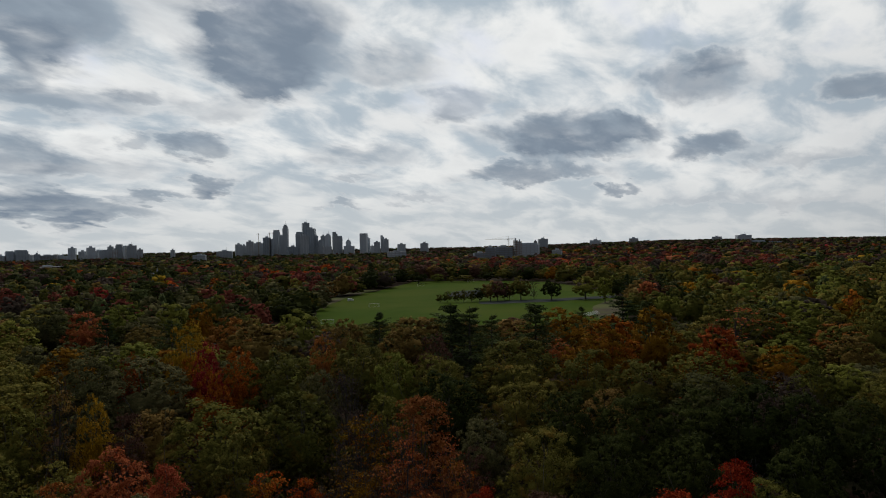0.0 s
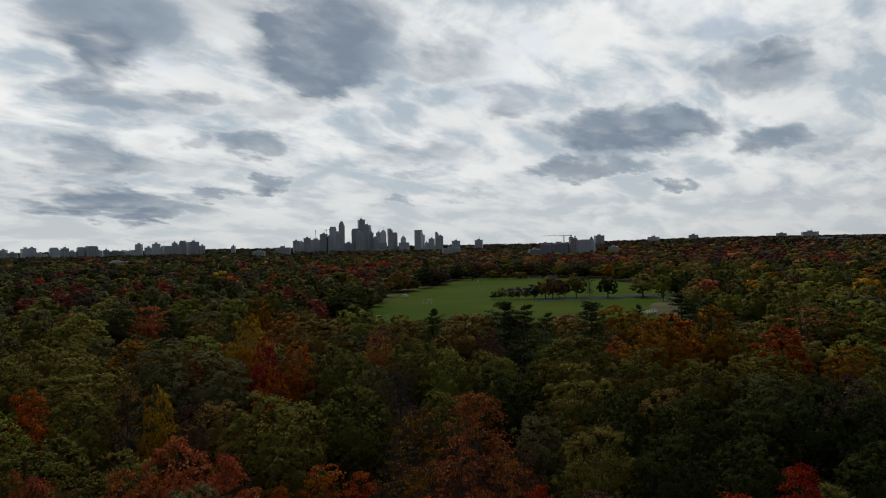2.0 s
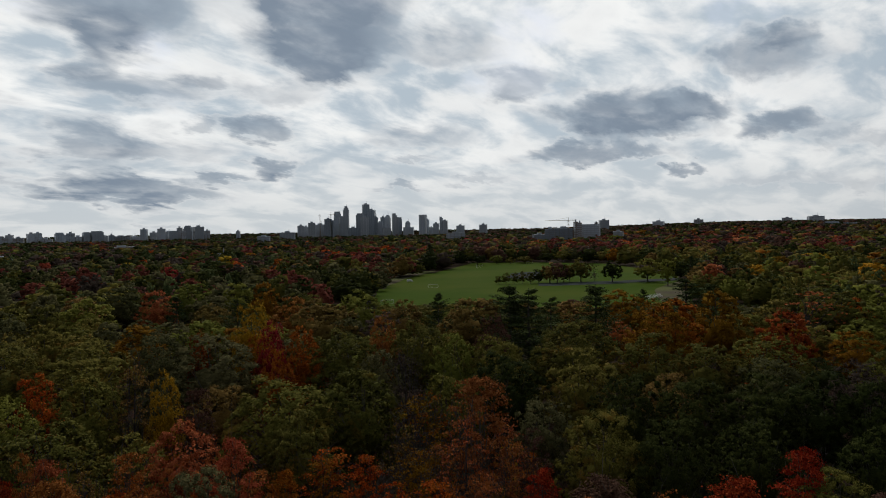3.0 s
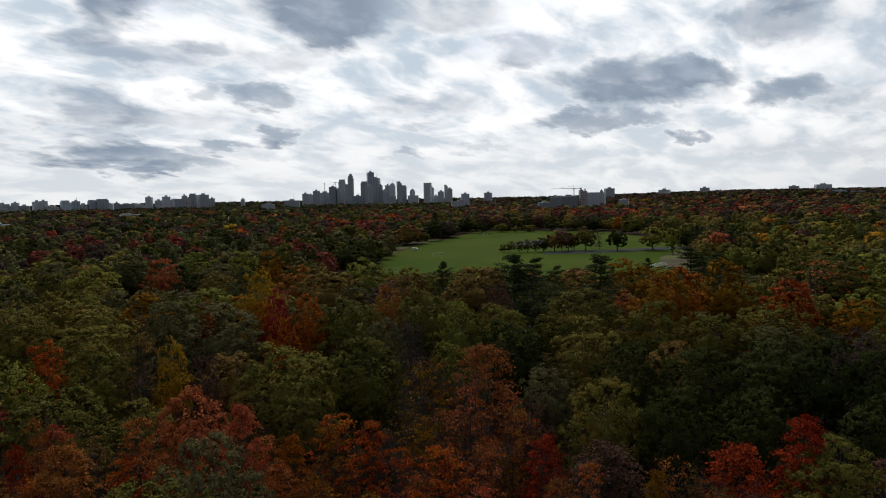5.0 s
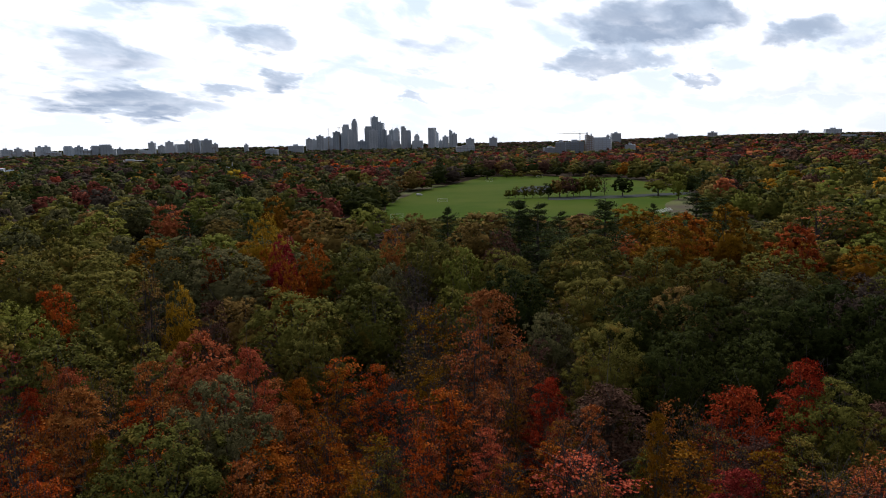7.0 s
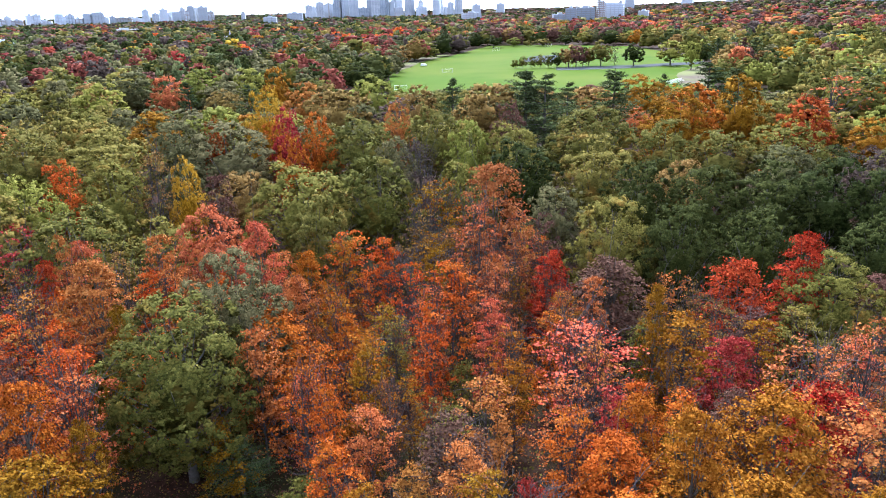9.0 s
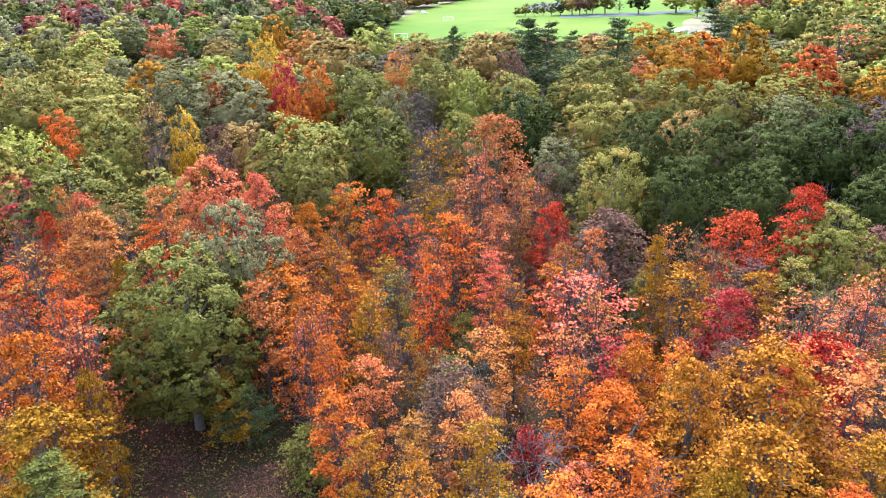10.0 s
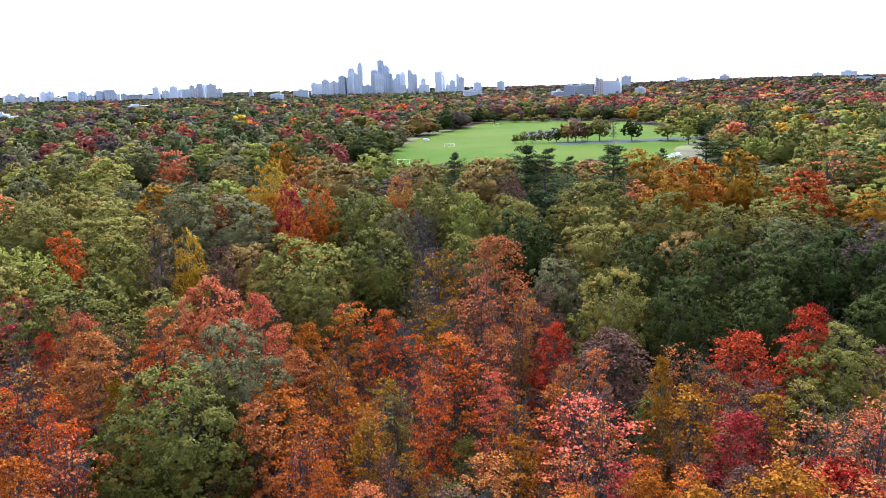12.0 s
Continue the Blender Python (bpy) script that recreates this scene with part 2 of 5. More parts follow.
GRASS = rough_material("mown_grass", (0.044, 0.08, 0.005), (0.059, 0.098, 0.008), 0.06, (0.076, 0.102, 0.012), 0.012, 0.9, 0.3, gloss=0.02)
DIRT = rough_material("bare_sandy_soil", (0.085, 0.072, 0.052), (0.135, 0.115, 0.085), 0.08, (0.15, 0.16, 0.07), 0.03, 1.0, gloss=0.0)
ASPHALT = rough_material("grey_asphalt", (0.055, 0.06, 0.062), (0.095, 0.10, 0.10), 0.3, None, 0, 1.0, gloss=0.0)
WHITE = rough_material("white_painted_metal", (0.68, 0.68, 0.66), (0.82, 0.82, 0.80), 0.8, None, 0, 0.45)
CONCRETE = rough_material("pale_concrete", (0.48, 0.50, 0.52), (0.60, 0.61, 0.62), 0.05, None, 0, 0.8, vary=0.25)
GREYWALL = rough_material("grey_concrete_panels", (0.20, 0.205, 0.21), (0.29, 0.295, 0.30), 0.05, None, 0, 0.85, vary=0.2)
PALEWALL = rough_material("off_white_cladding", (0.29, 0.295, 0.30), (0.38, 0.38, 0.38), 0.05, None, 0, 0.7, vary=0.1)
BRICK = rough_material("tan_brick_cladding", (0.22, 0.17, 0.14), (0.34, 0.28, 0.23), 0.05, None, 0, 0.85, vary=0.2)
# tower roofing, glass and dark metal hold distance haze: paler, bluer base colours
DARKROOF = rough_material("haze_paled_roofing", (0.36, 0.39, 0.43), (0.46, 0.49, 0.52), 0.1, None, 0, 0.8, vary=0.2)
GLASS = rough_material("haze_paled_curtain_glass", (0.41, 0.46, 0.51), (0.51, 0.56, 0.60), 0.03, None, 0, 0.3, 0.0, 0.0, vary=0.3)
STEEL = rough_material("painted_crane_steel", (0.30, 0.22, 0.10), (0.42, 0.33, 0.18), 0.5, None, 0, 0.5)
DARKMETAL = rough_material("haze_paled_dark_metal", (0.20, 0.24, 0.28), (0.28, 0.32, 0.36), 0.5, None, 0, 0.5)


# ---- mesh helpers ----
def mesh_of(name, verts, faces, mat, smooth=False):
    me = bpy.data.meshes.new(name)
    me.from_pydata([tuple(v) for v in np.asarray(verts).tolist()], [], [tuple(f) for f in (faces.tolist() if hasattr(faces, "tolist") else faces)])
    me.materials.append(mat)
    if smooth:
        me.polygons.foreach_set("use_smooth", [True] * len(me.polygons))
    me.update()
    return me


def grid_mesh(name, verts, quads, mat, normals=None):
    """verts: n x 3, quads: m x 4 indices, normals: n x 3, set in place of the leaves' own to shade them as a rounded
    crown.
    """
    me = bpy.data.meshes.new(name)
    me.vertices.add(len(verts))
    me.vertices.foreach_set("co", np.ascontiguousarray(verts, dtype=np.float32).ravel())
    m = len(quads)
    me.loops.add(4 * m)
    me.loops.foreach_set("vertex_index", np.ascontiguousarray(quads, dtype=np.int32).ravel())
    me.polygons.add(m)
    me.polygons.foreach_set("loop_start", np.arange(0, 4 * m, 4, dtype=np.int32))
    me.polygons.foreach_set("loop_total", np.full(m, 4, dtype=np.int32))
    me.materials.append(mat)
    me.update(calc_edges=True)
    if normals is not None:
        me.normals_split_custom_set_from_vertices(np.ascontiguousarray(normals, dtype=np.float32).tolist())
    return me


def part(name, data, parent, label=""):
    """A mesh, or a bmesh with its material, as one object under its thing."""
    if isinstance(data, tuple):
        bm, mat = data
        me = bpy.data.meshes.new(name)
        bm.to_mesh(me)
        bm.free()
        me.materials.append(mat)
        data = me
    ob = new(name, data)
    ob.parent = parent
    if label:
        ob["label"] = label
    return ob


def add_box(bm, x0, x1, y0, y1, z0, z1, bevel=0.0):
    r = bmesh.ops.create_cube(bm, size=1.0, matrix=Matrix.Translation(((x0 + x1) / 2, (y0 + y1) / 2, (z0 + z1) / 2)) @ Matrix.Diagonal((x1 - x0, y1 - y0, z1 - z0, 1)))
    if bevel:
        edges = {e for v in r["verts"] for e in v.link_edges}
        bmesh.ops.bevel(bm, geom=list(edges), offset=bevel, segments=2, affect="EDGES")


def box(x0, x1, y0, y1, z0, z1, mat, bevel=0.0):
    bm = bmesh.new()
    add_box(bm, x0, x1, y0, y1, z0, z1, bevel)
    return bm, mat


def tube(points, radii, sides=6):
    """Vertices and faces of a tapered tube along points."""
    pts = np.asarray(points, float)
    d = np.gradient(pts, axis=0)
    d /= np.linalg.norm(d, axis=1, keepdims=True) + 1e-9
    ref = np.where(np.abs(d[:, 2:3]) > 0.9, [[1.0, 0, 0]], [[0, 0, 1.0]])
    u = np.cross(d, ref)
    u /= np.linalg.norm(u, axis=1, keepdims=True) + 1e-9
    w = np.cross(d, u)
    a = np.linspace(0, 2 * np.pi, sides, endpoint=False)
    ring = u[:, None, :] * np.cos(a)[None, :, None] + w[:, None, :] * np.sin(a)[None, :, None]
    v = pts[:, None, :] + ring * np.asarray(radii)[:, None, None]
    n, f = len(pts), []
    for i in range(n - 1):
        for k in range(sides):
            f.append((i * sides + k, i * sides + (k + 1) % sides, (i + 1) * sides + (k + 1) % sides, (i + 1) * sides + k))
    return v.reshape(-1, 3), f


def tubes_mesh(name, runs, mat):
    vs, fs, k = [], [], 0
    for points, radii, sides in runs:
        v, f = tube(points, radii, sides)
        vs.append(v)
        fs += [tuple(i + k for i in q) for q in f]
        k += len(v)
    return mesh_of(name, np.concatenate(vs), fs, mat, True)


def smooth(a, b, x):
    t = np.clip((np.asarray(x, float) - a) / (b - a), 0, 1)
    return t * t * (3 - 2 * t)


def ground_z(x, y):
    """A low wooded rise before the playing fields, level land behind it, and higher ground far off to one side."""
    r, a = np.hypot(x, y), np.degrees(np.arctan2(x, y))
    return 3.5 * smooth(110, 180, r) * (1 - smooth(200, 280, r)) + 24.0 * smooth(6, 25, a) * smooth(900, 2300, r) + 0.4 * np.sin(x * 0.021) * np.cos(y * 0.017) * smooth(20, 80, r) * (1 - smooth(240, 330, r))


# ---- ground ----
rings = np.concatenate([np.arange(4, 120, 4.0), np.geomspace(120, 9000, 60)])
spokes = np.radians(np.arange(0, 360, 3.0))
gv = [(0.0, 0.0, 0.0)]
for r in rings:
    for a in spokes:
        gx, gy = r * math.sin(a), r * math.cos(a)
        gv.append((gx, gy, float(ground_z(gx, gy))))
ns, gf = len(spokes), []
for k in range(ns):
    gf.append((0, 1 + (k + 1) % ns, 1 + k))
for i in range(len(rings) - 1):
    for k in range(ns):
        a, b = 1 + i * ns + k, 1 + i * ns + (k + 1) % ns
        gf.append((a, b, b + ns, a + ns))
tagged(new("ground", mesh_of("ground", np.array(gv), gf, LITTER, True)), "brown leaf-littered woodland ground under the trees", "ground", kind="structure")


def flat_patch(name, outline, mat, lift, label, category):
    """A thin sheet over the ground with a softly uneven border."""
    bm = bmesh.new()
    pts, rng = [], random.Random(len(outline))
    n = len(outline)
    for i in range(n):
        (x0, y0), (x1, y1) = outline[i], outline[(i + 1) % n]
        for k in range(5):
            s = k / 5
            pts.append((x0 + (x1 - x0) * s + rng.uniform(-1.2, 1.2), y0 + (y1 - y0) * s + rng.uniform(-2, 2)))
    top = [bm.verts.new((x, y, float(ground_z(x, y)) + lift)) for x, y in pts]
    low = [bm.verts.new((x, y, float(ground_z(x, y)) - 0.5)) for x, y in pts]
    bm.faces.new(top)
    for i in range(len(pts)):
        j = (i + 1) % len(pts)
        bm.faces.new((top[i], low[i], low[j], top[j]))
    bmesh.ops.recalc_face_normals(bm, faces=bm.faces)
    me = bpy.data.meshes.new(name)
    bm.to_mesh(me)
    bm.free()
    me.materials.append(mat)
    return tagged(new(name, me), label, category, kind="structure")


# ---- trees ----
def unit(v):
    return v / (np.linalg.norm(v, axis=-1, keepdims=True) + 1e-9)


def cards(rng, centre, normal, size, slim=0.62):
    """Leaf sprays: small folded kites, n x 4 x 3."""
    n = len(centre)
    t = unit(np.cross(normal, rng.normal(size=(n, 3))))
    b = np.cross(normal, t)
    s = (size * rng.uniform(0.65, 1.35, n))[:, None]
    lift = normal * s * rng.uniform(-0.22, 0.22, n)[:, None]
    k = rng.uniform(-0.15, 0.15, n)[:, None]
    return np.stack([centre - t * s * 0.55, centre - b * s * slim * 0.5 + t * s * k + lift, centre + t * s * 0.5, centre + b * s * slim * 0.5 + t * s * k + lift], 1)


def lump(n):
    """A cube-sphere's vertices and quads, n cells along an edge."""
    s = np.linspace(-1, 1, n + 1)
    vs, qs, seen = [], [], {}

    def at(p):
        key = tuple(np.round(p, 5))
        if key not in seen:
            seen[key] = len(vs)
            vs.append(p)
        return seen[key]

    for axis in range(3):
        for side in (-1, 1):
            for i in range(n):
                for k in range(n):
                    q = []
                    for a, b in ((s[i], s[k]), (s[i + 1], s[k]), (s[i + 1], s[k + 1]), (s[i], s[k + 1])):
                        p = [0.0, 0.0, 0.0]
                        p[axis], p[(axis + 1) % 3], p[(axis + 2) % 3] = side, a, b
                        q.append(at(tuple(p)))
                    qs.append(q if side > 0 else q[::-1])
    return unit(np.array(vs)), np.array(qs)


LUMPS = {n: lump(n) for n in (1, 2, 3, 4)}


def tufts_of(rng, centre, radius, flat=0.95):
    """Small leafy tufts, each an uneven closed lump: vertices and quads."""
    bv, bq = LUMPS[1]
    n = len(centre)
    a = rng.uniform(0, 2 * np.pi, n)
    rough = bv[None] * rng.uniform(0.55, 1.4, (n, 8, 1)) + rng.normal(size=(n, 8, 3)) * 0.16
    ca, sa = np.cos(a)[:, None], np.sin(a)[:, None]
    v = np.stack([rough[..., 0] * ca - rough[..., 1] * sa, rough[..., 0] * sa + rough[..., 1] * ca, rough[..., 2] * flat], -1)
    way = unit(v.reshape(-1, 3))
    v = v * radius[:, None, None] + centre[:, None]
    return v.reshape(-1, 3), way, (bq[None] + (np.arange(n) * 8)[:, None, None]).reshape(-1, 4)


def dome(rng, n, wide, low, high, under, jitter, egg):
    """Even directions over a crown's dome, with the points where they meet it."""
    g = np.arange(n) + 0.5
    ez = 1 - (1 - under) * g / n
    a = g * 2.39996 + rng.uniform(0, 6.3)
    ring = np.sqrt(np.clip(1 - ez * ez, 0, 1))
    d = unit(np.column_stack([ring * np.cos(a), ring * np.sin(a), ez]) + rng.normal(size=(n, 3)) * jitter)
    up = 0.62 * (high - low)
    mid = high - up
    ph = rng.uniform(0, 6.3, 3)
    az = np.arctan2(d[:, 1], d[:, 0])
    swell = 1 + 0.09 * np.sin(3 * az + ph[0]) + 0.07 * np.sin(5 * az + ph[1] + 3 * d[:, 2]) + 0.06 * np.sin(2 * az + ph[2] + 7 * d[:, 2])
    p = d * np.column_stack([np.full(n, wide / 2) * swell, np.full(n, wide / 2) * swell, np.where(d[:, 2] > 0, up, mid - low)])
    p[:, :2] *= 1 - egg * np.clip(p[:, 2:] / up, 0, 1)
    return d, p, mid


def tuft_crown(rng, wide, low, high, boughs, tufts, tuft_r, leaves, size, inner, lumps=0.0, egg=0.1):
    """A broad crown: rounded boughs over a dome, their upper sides set with small tufts of leaf sprays, loose sprays
    inside, round a closed core added to block light.
    lumps: the share of a tuft's size that is a closed leafy lump. Gives vertices, quads, normals and the boughs'
    hearts."""
    d, p, mid = dome(rng, boughs, wide, low, high, -0.85, 0.14, egg)
    br = wide * rng.uniform(0.085, 0.145, boughs)
    c = p * np.clip(rng.uniform(0.84, 1.1, boughs) - br / (wide / 2), 0.2, None)[:, None] + [0, 0, mid]
    pick = rng.integers(0, boughs, tufts)
    td = unit(rng.normal(size=(tufts, 3)) + 0.9 * d[pick] + [0, 0, 0.35])
    tc = c[pick] + td * (br[pick] * rng.uniform(0.9, 1.06, tufts))[:, None]
    depth = np.full(tufts, 9.0)
    for k in range(boughs):
        depth = np.minimum(depth, np.linalg.norm(tc - c[k], axis=1) / br[k])
    keep = depth > 0.8
    tc, td, pick = tc[keep], td[keep], pick[keep]
    tr = tuft_r * rng.uniform(0.65, 1.35, len(tc))
    own = np.repeat(np.arange(len(tc)), leaves)
    ld = unit(rng.normal(size=(len(own), 3)) + 0.8 * unit(td[own] + [0, 0, 0.3]))
    lp = tc[own] + ld * (tr[own] * rng.uniform(0.5, 1.1, len(own)))[:, None]
    q = cards(rng, lp, unit(0.5 * ld + 0.7 * td[own] + 0.35 * d[pick[own]] + 0.3 * rng.normal(size=lp.shape)), size, 0.8)
    face = unit(0.3 * ld + 0.55 * td[own] + 0.45 * d[pick[own]] + 0.16 * rng.normal(size=lp.shape))
    e = unit(rng.normal(size=(inner, 3)) + [0, 0, 0.2])
    ip = e * rng.uniform(0.62, 0.8, inner)[:, None] * [wide / 2, wide / 2, 0.5 * (high - low)] + [0, 0, mid]
    q = np.concatenate([q, cards(rng, ip, unit(e + 0.5 * rng.normal(size=e.shape)), size * 1.7, 0.8)]).reshape(-1, 3)
    face = np.repeat(np.concatenate([face, e]), 4, 0)
    quads = np.arange(len(q)).reshape(-1, 4)
    if lumps:
        v, way, f = tufts_of(rng, tc, tr * lumps)
        face = np.concatenate([face, unit(0.5 * way + np.repeat(0.5 * td + 0.4 * d[pick], 8, 0))])
        q, quads = np.concatenate([q, v]), np.concatenate([quads, f + len(q)])
    # closed core added inside, so that no light leaks through the crown
    bv, bq = LUMPS[4]
    heart = bv * rng.uniform(0.3, 0.48, (len(bv), 1)) * [wide / 2, wide / 2, 0.52 * (high - low)] + [0, 0, mid]
    return np.concatenate([q, heart]), np.concatenate([quads, bq + len(q)]), np.concatenate([face, bv]), c


def far_crown(rng, wide, low, high, tufts, tuft_r, core, egg=0.1):
    """A crown seen from far off: uneven leafy tufts closed over a dome, round a rough heart. Gives vertices, quads and normals."""
    d, p, mid = dome(rng, tufts, wide, low, high, -0.7, 0.12, egg)
    c = p * rng.uniform(0.8, 1.02, tufts)[:, None] * (1 - 0.9 * tuft_r / wide) + [0, 0, mid]
    v, way, q = tufts_of(rng, c, tuft_r * rng.uniform(0.6, 1.4, tufts))
    bv, bq = LUMPS[core]
    h = bv * rng.uniform(0.82, 1.0, (len(bv), 1)) * [0.34 * wide, 0.34 * wide, 0.37 * (high - low)] + [0, 0, mid]
    face = unit(0.5 * way + np.repeat(0.6 * d, 8, 0) + [0, 0, 0.1])
    return np.concatenate([v, h]), np.concatenate([q, bq + len(v)]), np.concatenate([face, bv])


def spray_crown(rng, wide, low, high, sprays, reach, leaves, size, taper=0.3, fullest=0.35, hollow=0.2, loose=0.55):
    """An open, feathery crown: level sprays of leaves on an uneven outline, sparser towards the stem. Gives the cards and the sprays' hearts."""
    u = rng.uniform(0.0, 1.0, sprays)
    lift = np.where(u > fullest, (u - fullest) / (1.02 - fullest), (fullest - u) / (fullest + 0.14))
    a = rng.uniform(0, 2 * np.pi, sprays)
    ph = rng.uniform(0, 6.3, 4)
    ragged = 1 + 0.2 * np.sin(3 * a + ph[0] + 5 * u) + 0.16 * np.sin(5 * a + ph[1] - 9 * u) + 0.12 * np.sin(2 * a + ph[2] + 15 * u)
    edge = wide / 2 * np.sqrt(np.clip(1 - lift**2, 0.015, 1)) * (1 - taper * u) * ragged
    rad = edge * rng.uniform(hollow, 1.0, sprays) ** 0.55
    out = np.column_stack([np.cos(a), np.sin(a), np.zeros(sprays)])
    side = np.column_stack([-np.sin(a), np.cos(a), np.zeros(sprays)])
    c = out * rad[:, None] + np.column_stack([np.zeros((sprays, 2)), low + u * (high - low) - 0.12 * rad])
    nrm = unit(out * (0.5 * rad / edge)[:, None] + [0, 0, 1] + 0.22 * rng.normal(size=(sprays, 3)))
    own = np.repeat(np.arange(sprays), leaves)
    n = len(own)
    r = reach * rng.uniform(0.6, 1.35, sprays)[own]
    f = rng.normal(size=(n, 3)) * 0.5
    p = c[own] + out[own] * (f[:, 0] * r)[:, None] + side[own] * (f[:, 1] * r * 0.8)[:, None] + nrm[own] * (f[:, 2] * r * 0.3)[:, None] - [0, 0, 1] * (f[:, :2] ** 2).sum(1)[:, None] * (r * 0.25)[:, None]
    return cards(rng, p, unit(nrm[own] + 0.3 * out[own] + loose * rng.normal(size=p.shape)), size, 0.8), c


def limbs_mesh(rng, hearts, top, girth, mat, twigs=0, name="trunk"):
    """A tapered, slightly crooked trunk with limbs that climb to the boughs."""
    sway = rng.normal(size=(6, 2)) * 0.12 * girth * 3
    zs = np.linspace(-0.4, top, 6)
    spine = np.column_stack([np.cumsum(sway[:, 0]) - sway[0, 0], np.cumsum(sway[:, 1]) - sway[0, 1], zs])
    runs = [(spine, girth * np.array([1.35, 1.0, 0.85, 0.65, 0.42, 0.16]), 8)]
    for h in hearts:
        z0 = min(top * 0.9, max(top * 0.22, h[2] * rng.uniform(0.45, 0.7)))
        s = np.array([np.interp(z0, zs, spine[:, k]) for k in range(3)])
        bend = (s + h) / 2 + [0, 0, -0.1 * np.linalg.norm(h - s)] + rng.normal(size=3) * 0.2
        g = girth * rng.uniform(0.25, 0.42)
        runs.append(([s, (s + bend) / 2 + [0, 0, -0.1], bend, h], [g, g * 0.8, g * 0.6, g * 0.22], 5))
        for _ in range(twigs):
            e = h + rng.normal(size=3) * 0.2 * np.linalg.norm(h - s) + [0, 0, 0.9]
            m = bend + (h - bend) * rng.uniform(0.2, 1.0)
            runs.append(([m, (m + e) / 2 + rng.normal(size=3) * 0.15, e], [0.035, 0.026, 0.014], 3))
    return tubes_mesh(name, runs, mat)


# each kind is built at its usual size and scaled a little to its own
SIZE = {"oak": (13.0, 20.0), "round": (13.0, 20.0), "maple": (9.0, 17.0), "slender": (6.0, 15.0), "thin": (7.0, 15.0), "pine": (12.0, 22.0), "bare": (9.0, 17.0), "shrub": (4.0, 4.5)}


def build_oak(rng, lod):
    boughs, tufts, tuft_r, leaves, size, inner, lumps = ((96, 1250, 0.44, 30, 0.2, 2400, 0.45), (74, 760, 0.52, 16, 0.28, 900, 0.55), (56, 360, 0.72, 7, 0.42, 250, 0.75), (36, 130, 1.0, 3, 0.7, 60, 0.9))[lod]
    v, q, face, hearts = tuft_crown(rng, 13.0, 3.0, 20.0, boughs, tufts, tuft_r, leaves, size, inner, lumps)
    return (v, q, face), limbs_mesh(rng, hearts[:: 2 if lod < 2 else 5], 12.0, 0.36, BARK)


def build_round(rng, lod):
    boughs, tufts, tuft_r, leaves, size, inner, lumps = ((90, 1150, 0.46, 32, 0.2, 2000, 0.5), (70, 640, 0.55, 16, 0.28, 600, 0.4), (50, 330, 0.75, 9, 0.42, 200, 0.6), (34, 120, 1.05, 4, 0.7, 50, 0.85))[lod]
    v, q, face, hearts = tuft_crown(rng, 13.0, 2.0, 20.0, boughs, tufts, tuft_r, leaves, size, inner, lumps, egg=0.3)
    return (v, q, face), limbs_mesh(rng, hearts[::4], 12.0, 0.3, BARK)


def build_maple(rng, lod):
    sprays, reach, leaves, size = ((190, 0.9, 56, 0.25), (170, 0.9, 32, 0.32), (110, 1.1, 20, 0.52), (60, 1.4, 12, 0.9))[lod]
    q, hearts = spray_crown(rng, 9.0, 2.2, 17.0, sprays, reach, leaves, size, taper=0.25, hollow=0.42)
    return (q.reshape(-1, 3), None, None), limbs_mesh(rng, hearts[:: max(1, sprays // 36)], 14.5, 0.2, BARK, (1, 1, 0, 0)[lod])


def build_slender(rng, lod):
    sprays, reach, leaves, size = ((95, 0.75, 42, 0.24), (85, 0.8, 26, 0.3), (60, 1.0, 14, 0.5), (40, 1.2, 10, 0.75))[lod]
    q, hearts = spray_crown(rng, 6.0, 2.0, 15.0, sprays, reach, leaves, size, taper=0.15, fullest=0.45)
    return (q.reshape(-1, 3), None, None), limbs_mesh(rng, hearts[:: max(1, sprays // 30)], 13.8, 0.12, PALE_BARK, (2, 1, 0, 0)[lod])


def build_thin(rng, lod):
    """Half-bare: many twigs, few leaves left."""
    sprays, reach, leaves, size = ((120, 0.65, 17, 0.22), (100, 0.8, 13, 0.28), (50, 1.0, 9, 0.45), (36, 1.2, 8, 0.6))[lod]
    q, hearts = spray_crown(rng, 7.0, 2.6, 15.0, sprays, reach, leaves, size, taper=0.1, fullest=0.5, loose=0.8)
    return (q.reshape(-1, 3), None, None), limbs_mesh(rng, hearts[:: max(1, sprays // 36)], 13.5, 0.13, PALE_BARK, (3, 3, 1, 0)[lod])


